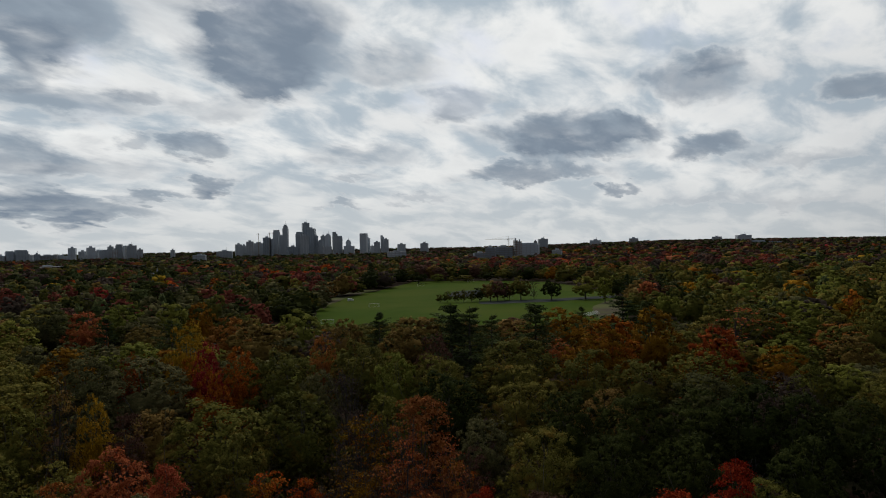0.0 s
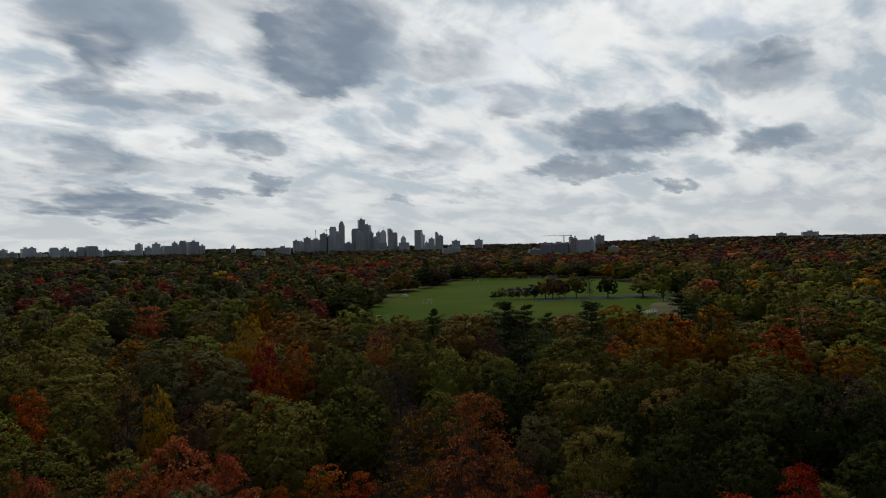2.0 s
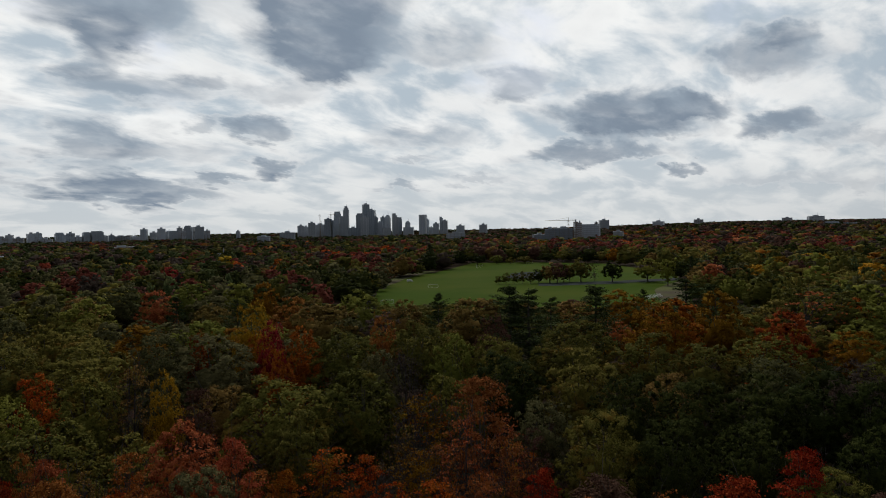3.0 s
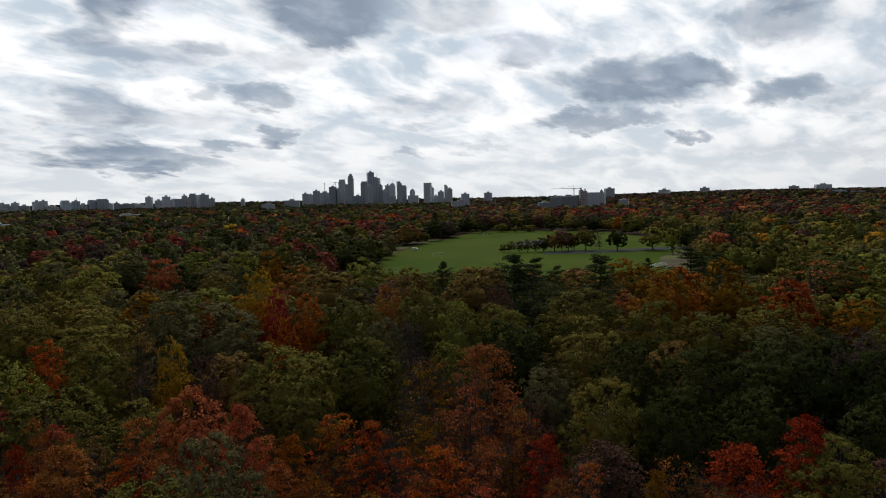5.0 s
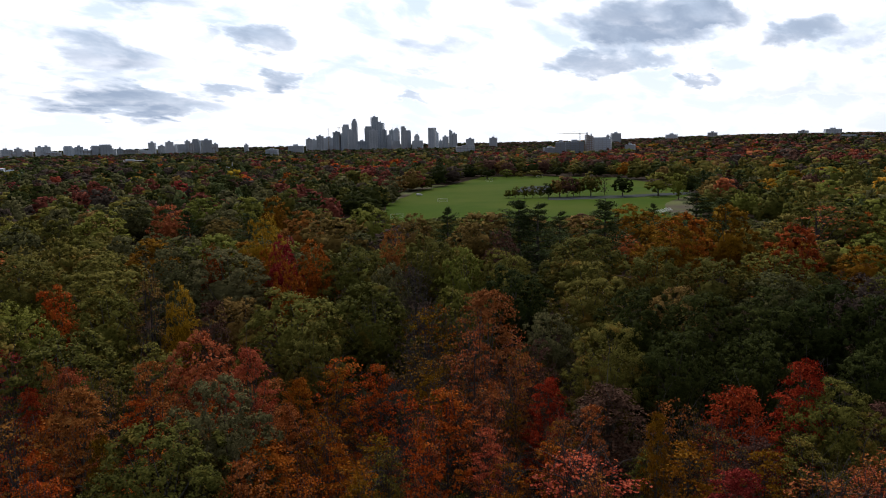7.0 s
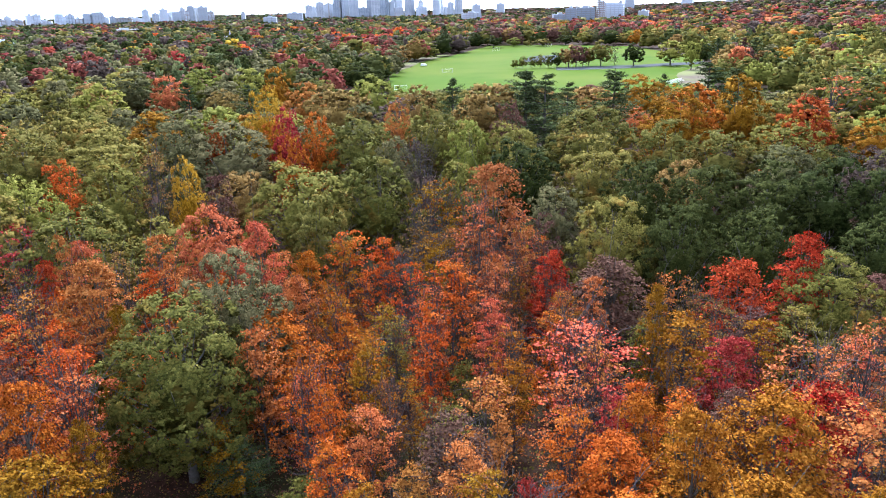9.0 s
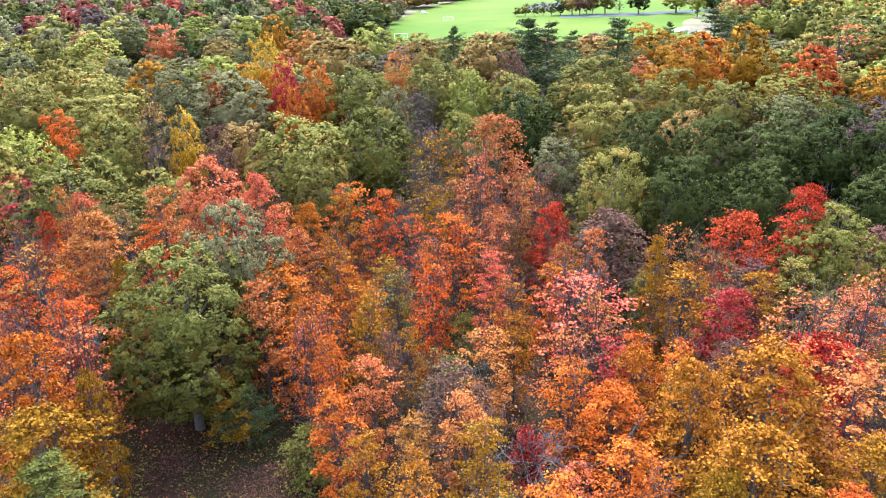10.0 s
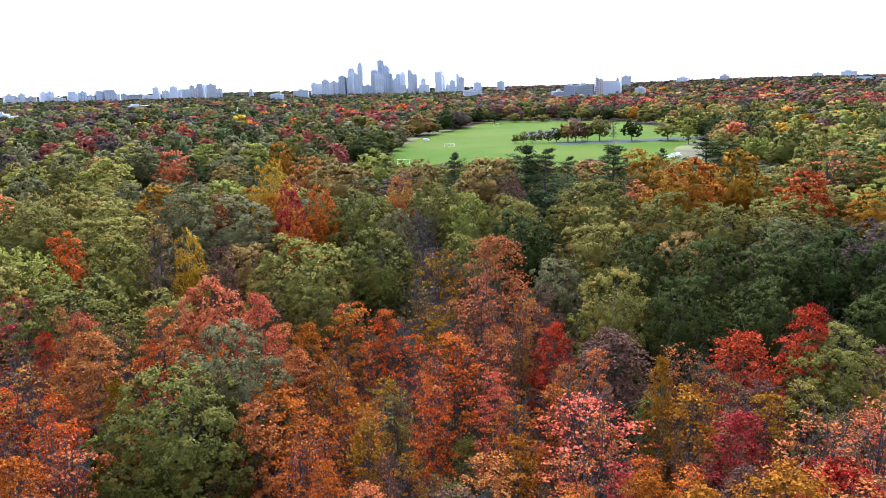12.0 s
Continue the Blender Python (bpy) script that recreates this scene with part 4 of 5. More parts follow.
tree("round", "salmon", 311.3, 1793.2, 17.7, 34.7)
tree("round", "hazed_red", 317.3, 1538.6, 15.2, 30.0)
tree("round", "hazed_red", 390.1, 1634.6, 16.1, 32.1)
tree("round", "hazed_red", 429.1, 1582.9, 15.6, 31.3)
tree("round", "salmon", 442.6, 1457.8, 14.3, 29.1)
tree("round", "hazed_red", 487.5, 1450.8, 14.3, 29.2)
tree("round", "hazed_red", 541.0, 1469.1, 14.4, 29.9)
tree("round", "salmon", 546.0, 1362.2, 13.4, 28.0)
tree("round", "hazed_red", 575.8, 1329.1, 13.1, 27.6)
tree("round", "hazed_red", 606.3, 1302.3, 12.8, 27.4)
tree("round", "hazed_red", 690.4, 1387.8, 13.6, 29.6)
tree("round", "hazed_red", 751.8, 1419.7, 13.9, 30.6)
tree("round", "hazed_red", 712.0, 1266.0, 12.4, 27.7)

# ---- woodland between them ----
fill = random.Random(5)
bright = [b for b in bright if 118 < b[1] < 345]


def lower_than(a, r, wide, high, z):
    """The height that leaves the bright trees behind open to view over this one."""
    for ba, br, bw, bh in bright:
        if br > r + 2 and abs(a - ba) < math.degrees(0.42 * wide / r + 0.3 * bw / br):
            zb = float(ground_z(*polar(ba, br))) + 0.5 * bh
            high = min(high, EYE - (EYE - zb) * r / br - z)
    return high


def polar(a, r):
    return r * math.sin(radians(a)), r * math.cos(radians(a))


def choose(table):
    pick = fill.uniform(0, sum(w for _, w in table))
    for name, w in table:
        pick -= w
        if pick <= 0:
            return name
    return table[-1][0]


# thin young wood on the slope below the camera
for _ in range(5000):
    a, r = fill.uniform(-40, 36), fill.uniform(34, 108)
    x, y = polar(a, r)
    if (-31 < x < -7 and y < 58) or (r > 84 and -4 > a > -14) or (a > 8 and r > 84):
        continue
    wide = fill.uniform(4.2, 7.5)
    if free(x, y, wide, 0.34):
        kind = choose((("slender", 5), ("thin", 5), ("maple", 1.5 if abs(a + 4) > 12 else 0.3), ("bare", 0.9), ("shrub", 1.2)))
        hue = choose((("orange", 4), ("peach", 3), ("salmon", 2), ("gold", 3.4), ("yellow", 0.3), ("bronze", 1.5), ("russet", 1.2), ("green", 0.5), ("red", 1 if a > 5 else 0.3), ("olive", 0.8)))
        high = fill.uniform(3, 5) if kind == "shrub" else fill.uniform(11, 16.5) * (0.8 if r < 55 else 1.0)
        tree(kind, hue, round(x, 1), round(y, 1), round(high, 1), round(wide * (0.7 if kind == "shrub" else 1), 1))
# the closed oak canopy on the rise, thinning to low trees towards the near edge of the playing fields
for _ in range(5200):
    a, r = fill.uniform(-42, 38), math.sqrt(fill.uniform(86**2, 345**2))
    x, y = polar(a, r)
    if r < 112 and a < 8:
        continue
    wide = fill.uniform(11, 16) if r < 180 else fill.uniform(13, 19)
    high = fill.uniform(14, 19.5) if r < 180 else fill.uniform(15, 21.5)
    z = float(ground_z(x, y))
    if -9 < a < 25:
        high = min(high, (EYE * (1 - r / 430) - z) * fill.uniform(0.8, 0.97))
    high = lower_than(a, r, wide, high, z)
    if high < 4.5:
        continue
    wide = min(wide, high * 1.25)
    if free(x, y, wide, 0.46):
        shade = a > 3 and r < 165
        hue = choose((("green", 4.5), ("olive", 4.5), ("deep", 6.5 if shade else 0.6), ("grey", 1.8), ("lime", 0.8 if shade else 2.4), ("bronze", 1.2), ("peach", 0.3), ("orange", 0.3), ("mauve", 0.3), ("gold", 0.2 if r < 200 else 0.9)))
        if a < -3 and r > 180:
            hue = choose((("lime", 3), ("olive", 4), ("green", 3), ("grey", 2), ("gold", 0.8), ("peach", 0.6), ("bronze", 0.8), ("mauve", 0.3)))
        if 9 < a < 27 and 158 < r < 250:
            hue = choose((("gold", 4), ("orange", 1.5), ("yellow", 1), ("olive", 2), ("peach", 1.5), ("bronze", 1.5)))
        tree("round" if hue in ("peach", "orange", "mauve", "gold", "yellow") else "oak", hue, round(x, 1), round(y, 1), round(high, 1), round(wide, 1))

# ---- woods beyond, too many to count ----
FIELD = [(-37, 393), (-40, 500), (-36, 612), (1, 693), (48, 860), (133, 838), (193, 790), (205, 685), (208, 607), (174, 477), (134, 364)]


def inside(x, y, outline):
    hit = np.zeros(len(x), bool)
    n = len(outline)
    for i in range(n):
        (x0, y0), (x1, y1) = outline[i], outline[(i + 1) % n]
        if y0 != y1:
            hit ^= ((y0 > y) != (y1 > y)) & (x < (x1 - x0) * (y - y0) / (y1 - y0) + x0)
    return hit


HUE_LIST = ["green", "deep", "grey", "olive", "lime", "bronze", "yellow", "gold", "orange", "peach", "hazed_red", "salmon", "crimson", "russet", "mauve", "pine"]


def patchy(x, y, size, seed):
    """Smooth patches from 0 to 1 over the land."""
    s = np.zeros(len(x))
    rng = np.random.default_rng(seed)
    for k in range(7):
        a, w, ph = rng.uniform(0, 2 * np.pi), rng.uniform(0.6, 2.2) / size * 2 * np.pi, rng.uniform(0, 2 * np.pi)
        s += np.sin((x * np.cos(a) + y * np.sin(a)) * w + ph)
    return np.clip(0.5 + s / 7, 0, 1)


def wood_table(x, y):
    """Shares of the leaf colours at each place: rows of weights over HUE_LIST."""
    r, a = np.hypot(x, y), np.degrees(np.arctan2(x, y))
    w = np.tile(np.array([2.4, 3.6, 2.4, 1.4, 0.5, 1.6, 0.1, 0.25, 0.15, 0.12, 0.9, 0.15, 0.25, 3.0, 3.4, 1.4]), (len(x), 1))
    west = a < 2
    w[west] = [3.0, 4.6, 4.2, 0.9, 0.12, 0.5, 0.03, 0.12, 0.14, 0.1, 1.2, 0.08, 0.1, 1.2, 2.6, 2.2]
    warm = smooth(0.5, 0.68, patchy(x, y, 260, 3))
    w[:, [8, 9, 10, 11, 12]] *= (0.6 + 1.6 * warm)[:, None]
    gold = ((a > 14) & (r > 330) & (r < 900)).astype(float)
    w[:, [0, 3, 4]] *= (1 + 4 * gold)[:, None]
    w[:, [6, 7]] *= (1 + 6 * gold)[:, None]
    w[:, [10, 11, 12, 13, 14]] *= (1 - 0.85 * gold)[:, None]
    scarlet = ((a > 3) & (a < 30) & (r > 900) & (r < 1700)).astype(float) * patchy(x, y, 420, 8)
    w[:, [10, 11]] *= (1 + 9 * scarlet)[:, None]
    copse = (((a > -13) & (a < -1) & (r > 540) & (r < 1050)) | ((a < -23) & (r > 345) & (r < 540))).astype(float) * patchy(x, y, 160, 9)
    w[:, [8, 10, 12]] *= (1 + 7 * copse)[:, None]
    far = smooth(1500, 2300, r)
    w[:, [1, 13, 14, 15]] *= (1 + 5 * far)[:, None]
    w[:, [3, 4, 5, 6, 7, 8, 9]] *= (1 - 0.9 * far)[:, None]
    return w


def woods(name, label, r0, r1, spacing, pattern, high, wide, seed):
    """One stretch of woodland: crowns from a few patterns, turned and scaled, one object for each leaf colour."""
    rng = np.random.default_rng(seed)
    n = int((r1 * r1 - r0 * r0) * radians(75) / 2 / spacing**2)
    r = np.sqrt(rng.uniform(r0 * r0, r1 * r1, n))
    a = np.radians(rng.uniform(-35, 40, n))
    x, y = r * np.sin(a), r * np.cos(a)
    ok = ~inside(x, y, FIELD)
    # no two crowns in the same cell of a jittered lattice
    cell = np.floor(x / spacing).astype(int) * 100003 + np.floor(y / spacing).astype(int)
    _, first = np.unique(cell, return_index=True)
    uniq = np.zeros(n, bool)
    uniq[first] = True
    for sx, sy, sw in spots:
        ok &= (x - sx) ** 2 + (y - sy) ** 2 > (0.38 * (sw + wide)) ** 2
    # the wood thins to low young trees towards the near edge of the playing fields
    deg = np.degrees(a)
    edge = ((deg > -9) & (deg < 25) & (r < 415)).astype(float)
    lower = np.where(edge > 0, np.clip((EYE * (1 - r / 430) - ground_z(x, y)) / high * 0.95, 0, 1), 1.0)
    ok &= lower > 0.22
    x, y, lower = x[ok & uniq], y[ok & uniq], lower[ok & uniq]
    table = wood_table(x, y)
    table = np.cumsum(table, 1) / table.sum(1, keepdims=True)
    pick = (0.34 * rng.random(len(x)) + 2.0 * patchy(x, y, 130 + r0 * 0.12, 31) + 1.2 * patchy(x, y, 60 + r0 * 0.05, 32)) % 1.0
    hue = (pick[:, None] > table).sum(1)
    z = ground_z(x, y)
    shapes = [far_crown(rng, 12.0, 1.0, 18.0, *pattern, egg=0.02 + 0.05 * k) for k in range(8)]
    heap = {}
    which = rng.integers(0, 8, len(x))
    for k in range(8):
        v, q, face = shapes[k]
        for h in range(len(HUE_LIST)):
            sel = np.flatnonzero((which == k) & (hue == h))
            if not len(sel):
                continue
            t = rng.uniform(0, 2 * np.pi, len(sel))
            sw = wide / 12 * rng.uniform(0.7, 1.3, len(sel)) * (0.45 + 0.55 * lower[sel]) * (0.6 if HUE_LIST[h] == "pine" else 1)
            sh = high / 18 * rng.uniform(0.72, 1.24, len(sel)) * lower[sel]
            cx, sx = np.cos(t)[:, None] * sw[:, None], np.sin(t)[:, None] * sw[:, None]
            out = np.stack([v[:, 0] * cx - v[:, 1] * sx + x[sel][:, None], v[:, 0] * sx + v[:, 1] * cx + y[sel][:, None], v[:, 2] * sh[:, None] + z[sel][:, None]], -1)
            idx = q[None] + (np.arange(len(sel)) * len(v))[:, None, None]
            ct, st = np.cos(t)[:, None], np.sin(t)[:, None]
            turned = np.stack([face[:, 0] * ct - face[:, 1] * st, face[:, 0] * st + face[:, 1] * ct, np.broadcast_to(face[:, 2], (len(sel), len(v)))], -1)
            heap.setdefault(h, []).append((out.reshape(-1, 3), idx.reshape(-1, 4), turned.reshape(-1, 3)))
    for h, blocks in heap.items():
        hue_name = HUE_LIST[h]
        steps = np.cumsum([0] + [len(b[0]) for b in blocks[:-1]])
        me = grid_mesh(name, np.concatenate([b[0] for b in blocks]), np.concatenate([b[1] + s for b, s in zip(blocks, steps)]), LEAF[hue_name], np.concatenate([b[2] for b in blocks]))
        tagged(new(name, me), label + " with " + HUES[hue_name], "woods", kind="stuff")


# tufts to a crown, their radius, the heart's cells
woods("woodland", "mixed autumn woodland", 345, 640, 13.5, (100, 0.9, 3), 17.5, 17.0, 22)
woods("far_woodland", "distant autumn woodland", 640, 1150, 16.0, (44, 1.3, 2), 18.0, 20.0, 23)
woods("distant_woods", "distant woods among the suburbs", 1150, 2500, 19.0, (10, 2.2, 1), 17.0, 25.0, 24)
woods("horizon_woods", "wooded skyline far away", 2500, 5200, 42.0, (4, 2.6, 1), 17.0, 54.0, 25)

# ---- woodland floor ----
def floor_cover(name, label, hue, count, x0, x1, y0, y1, top, size, seed):
    """Loose small leaves and low plants over a stretch of ground."""
    rng = np.random.default_rng(seed)
    x, y = rng.uniform(x0, x1, count), rng.uniform(y0, y1, count)
    keep = smooth(0.35, 0.6, patchy(x, y, 9, seed)) > rng.random(count) * 0.9
    x, y = x[keep], y[keep]
    p = np.column_stack([x, y, ground_z(x, y) + 0.05 + rng.random(len(x)) ** 2 * top])
    q = cards(rng, p, unit(rng.normal(size=p.shape) * 0.6 + [0, 0, 1.0]), size)
    tagged(new(name, grid_mesh(name, q.reshape(-1, 3), np.arange(4 * len(q)).reshape(-1, 4), LEAF[hue])), label, "plants" if top > 0.4 else "leaves", kind="stuff")


floor_cover("fallen_leaves", "fallen russet leaves on the woodland floor", "russet", 26000, -45, 45, 36, 92, 0.12, 0.24, 61)
floor_cover("fallen_leaves", "fallen orange leaves on the woodland floor", "peach", 9000, -45, 45, 36, 92, 0.12, 0.2, 62)
floor_cover("undergrowth", "low olive undergrowth between the trees", "olive", 16000, -45, 45, 36, 95, 1.3, 0.3, 63)
floor_cover("undergrowth", "low bronze undergrowth between the trees", "bronze", 12000, -45, 45, 36, 95, 1.8, 0.28, 64)
floor_cover("ground_ivy", "low green plants covering the clearing", "deep", 7000, -32, -6, 36, 60, 0.3, 0.2, 65)
floor_cover("fallen_leaves", "fallen pinkish leaves carpeting the clearing", "russet", 14000, -32, -6, 36, 60, 0.1, 0.16, 66)
floor_cover("fallen_leaves", "fallen brown leaves carpeting the clearing", "russet", 22000, -32, -6, 36, 60, 0.1, 0.18, 67)


def log(x, y, long, thick, turned):
    base = tagged(new("fallen_log"), "weathered grey fallen log on the woodland floor", "log", group="fallen logs")
    base.matrix_basis = pose(x, y, float(ground_z(x, y)) + thick * 0.8, 0, 0, turned)
    rng = np.random.default_rng(int(abs(x * 10)))
    runs = [([(-long / 2, 0, 0), (0, 0.2, 0.05), (long / 2, 0, 0)], [thick, thick * 0.9, thick * 0.6], 8)]
    part("stem", tubes_mesh("stem", runs, PALE_BARK), base)
    for k in range(4):
        u = rng.uniform(-0.3, 0.45) * long
        e = np.array([u + rng.uniform(0.4, 1.4), rng.uniform(-1.4, 1.4), rng.uniform(0.2, 1.0)])
        part("branch", tubes_mesh("branch", [([(u, 0, 0), e * 0.5 + [u * 0.5, 0, 0.1], e], [thick * 0.35, thick * 0.25, 0.02], 5)], PALE_BARK), base)


log(-1.0, 58.0, 6.5, 0.15, 40)
log(5.5, 47.0, 7.0, 0.14, -25)

# ---- playing fields ----
flat_patch("sports_field", FIELD, GRASS, 0.12, "mown green grass of a wide sports field", "field")
flat_patch("bare_verge", [(-42, 546), (-38, 631), (-38, 714), (1, 710), (-19, 647), (-32, 575), (-38, 517)], DIRT, 0.2, "worn sandy soil along the edge of the field", "soil")
flat_patch("gravel_lot", [(151, 482), (189, 545), (174, 477), (145, 402), (129, 405)], DIRT, 0.2, "pale worn gravel lot beside the field", "soil")
flat_patch("parking_pad", [(59, 599), (72, 664), (100, 679), (90, 596)], ASPHALT, 0.2, "grey asphalt pad behind the small trees", "pavement")
flat_patch("park_path", [(80, 542), (131, 550), (198, 572), (191, 550), (125, 525), (77, 522)], ASPHALT, 0.24, "grey park road under the field trees", "path")


def goal(x, y, wide, turned):
    """A white soccer goal: two posts, a bar, back stays and ground bar."""
    base = tagged(new("soccer_goal"), "white metal soccer goal standing on the grass", "goal", group="soccer goals")
    base.matrix_basis = pose(x, y, float(ground_z(x, y)) + 0.12, 0, 0, turned)
    w, h, d, g = wide / 2, 2.5, 1.8, 0.09
    for s in (-w, w):
        part("post", tubes_mesh("post", [([(s, 0, 0), (s, 0, h / 2), (s, 0, h)], [g] * 3, 8)], WHITE), base)
        part("stay", tubes_mesh("stay", [([(s, 0, h), (s, d * 0.5, h * 0.98), (s, d, 0.05)], [g * 0.6] * 3, 6)], WHITE), base)
    part("crossbar", tubes_mesh("crossbar", [([(-w, 0, h), (0, 0, h), (w, 0, h)], [g] * 3, 8)], WHITE), base)
    part("ground_bar", tubes_mesh("ground_bar", [([(-w, d, 0.06), (0, d, 0.06), (w, d, 0.06)], [g * 0.6] * 3, 6)], WHITE), base)
    strands = [([(-w + w * k / 5, 0.02, h), (-w + w * k / 5, d * 0.6, h * 0.7), (-w + w * k / 5, d, 0.06)], [0.02] * 3, 3) for k in range(11)]
    part("net", tubes_mesh("net", strands, WHITE), base, "thin white net")


goal(-1, 522, 7.3, 8)
goal(49, 763, 7.3, 12)
goal(111, 821, 7.3, 10)
goal(-28, 418, 7.3, 5)


def van(x, y, turned, long=5.2):
    base = tagged(new("van"), "small white van parked on the grass", "van")
    base.matrix_basis = pose(x, y, float(ground_z(x, y)) + 0.2, 0, 0, turned)
    bm = bmesh.new()
    add_box(bm, -long / 2, long / 2, -0.95, 0.95, 0.4, 1.1, 0.12)
    add_box(bm, -long / 2, long / 2 - 1.3, -0.9, 0.9, 1.1, 2.1, 0.2)
    part("body", (bm, WHITE), base)
    part("windscreen", box(long / 2 - 1.32, long / 2 - 1.2, -0.8, 0.8, 1.15, 1.9, DARKMETAL), base)
    for sx in (-1.6, 1.6):
        for sy in (-0.9, 0.9):
            wheel = part("wheel", tubes_mesh("wheel", [([(sx, sy - 0.1, 0.35), (sx, sy, 0.35), (sx, sy + 0.1, 0.35)], [0.3, 0.35, 0.3], 12)], DARKMETAL), base)
            part("rim", tubes_mesh("rim", [([(sx, sy - 0.12, 0.35), (sx, sy, 0.35), (sx, sy + 0.12, 0.35)], [0.18, 0.2, 0.18], 10)], WHITE), wheel, "pale wheel rim")


def bleachers(x, y, turned):
    base = tagged(new("bleachers"), "small white metal bleachers beside the lot", "bleachers", group="bleachers")
    base.matrix_basis = pose(x, y, float(ground_z(x, y)) + 0.2, 0, 0, turned)
    for k in range(4):
        part("bench", box(-2.5, 2.5, k * 0.7, k * 0.7 + 0.4, 0.4 + k * 0.4, 0.48 + k * 0.4, WHITE), base)
    for sx in (-2.2, 0, 2.2):
        part("frame", tubes_mesh("frame", [([(sx, 0, 0), (sx, 0.1, 0.35), (sx, 2.4, 1.55)], [0.05] * 3, 5), ([(sx, 2.4, 1.55), (sx, 2.42, 0.8), (sx, 2.45, 0)], [0.05] * 3, 5)], WHITE), base)


van(-20, 582, 15)
for k in range(3):
    bleachers(128 + 4.5 * k, 418 + 6 * k, 30)


# ---- buildings ----
def facade(bm_glass, bm_slab, x0, x1, y0, y1, z0, z1, storey, fins):
    """Recessed glazing between projecting floor slabs and piers."""
    add_box(bm_glass, x0 + 0.5, x1 - 0.5, y0 + 0.5, y1 - 0.5, z0, z1)
    n = max(1, int((z1 - z0) / storey))
    for i in range(n + 1):
        z = min(z1, z0 + i * storey)
        add_box(bm_slab, x0, x1, y0, y1, z - 0.7 if i else z, z + 0.5)
    for i in range(fins + 1):
        u = x0 + (x1 - x0) * i / fins
        add_box(bm_slab, max(x0, u - 0.6), min(x1, u + 0.6), y0 - 0.06, y0 + 0.9, z0, z1)
        add_box(bm_slab, max(x0, u - 0.6), min(x1, u + 0.6), y1 - 0.9, y1 + 0.06, z0, z1)


# glazing and dark frames come already paled, haze being part of their colour
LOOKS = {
    "glass": (GLASS, DARKROOF, "glass apartment tower above the trees, distance haze in its colour"),
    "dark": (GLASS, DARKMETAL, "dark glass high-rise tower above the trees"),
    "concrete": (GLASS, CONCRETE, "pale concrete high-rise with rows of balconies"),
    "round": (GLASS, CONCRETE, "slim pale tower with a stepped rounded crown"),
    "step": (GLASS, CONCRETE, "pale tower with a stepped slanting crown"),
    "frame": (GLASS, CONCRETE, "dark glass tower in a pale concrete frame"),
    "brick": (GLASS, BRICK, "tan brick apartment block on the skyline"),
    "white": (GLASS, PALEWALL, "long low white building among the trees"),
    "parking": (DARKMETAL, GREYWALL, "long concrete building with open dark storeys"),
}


def building(style, x, y, z, w, d, h):
    yaw = -math.degrees(math.atan2(x, y)) + planted.uniform(-14, 14)
    if style == "church":
        return church(x, y, z, w, d, h, yaw)
    glass, frame_mat, label = LOOKS[style]
    base = tagged(new("tower" if h > 45 else "building"), label, "building", group="city buildings")
    base.matrix_basis = pose(x, y, z, 0, 0, yaw)
    storey = 3.6 if h > 45 else 4.0
    g, s = bmesh.new(), bmesh.new()
    a, b = w / 2, d / 2
    fins = max(2, int(w / 8))
    low = h * {"round": 0.88, "step": 0.84, "glass": 0.93}.get(style, 1.0)
    facade(g, s, -a, a, -b, b, -1, low, storey, fins)
    if style == "round":
        facade(g, s, -a * 0.8, a * 0.8, -b * 0.8, b * 0.8, low, h * 0.95, storey, fins)
        facade(g, s, -a * 0.5, a * 0.5, -b * 0.5, b * 0.5, h * 0.95, h, storey, 2)
    elif style == "step":
        facade(g, s, -a, a * 0.55, -b, b, low, h * 0.93, storey, fins)
        facade(g, s, -a, a * 0.1, -b, b, h * 0.93, h, storey, 2)
    elif style == "glass":
        facade(g, s, -a * 0.8, a * 0.85, -b * 0.8, b * 0.8, low, h, storey, fins)
    if style == "frame":
        add_box(s, -a - 1, -a + 1.5, -b - 0.5, b + 0.5, -1, h + 3)
        add_box(s, a - 1.5, a + 1, -b - 0.5, b + 0.5, -1, h + 3)
        add_box(s, -a - 1, a + 1, -b - 0.5, b + 0.5, h + 1, h + 5)
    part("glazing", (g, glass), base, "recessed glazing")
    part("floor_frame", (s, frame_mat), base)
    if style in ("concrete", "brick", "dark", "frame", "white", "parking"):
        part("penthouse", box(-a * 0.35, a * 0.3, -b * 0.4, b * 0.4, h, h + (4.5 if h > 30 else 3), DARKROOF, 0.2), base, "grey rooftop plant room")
    if style in ("dark", "round") or (style == "concrete" and w > 26):
        part("mast", tubes_mesh("mast", [([(a * 0.2, 0, h), (a * 0.2, 0, h + 6), (a * 0.2, 0, h + 13)], [0.5, 0.4, 0.15], 5)], DARKMETAL), base, "thin rooftop mast")
    return base


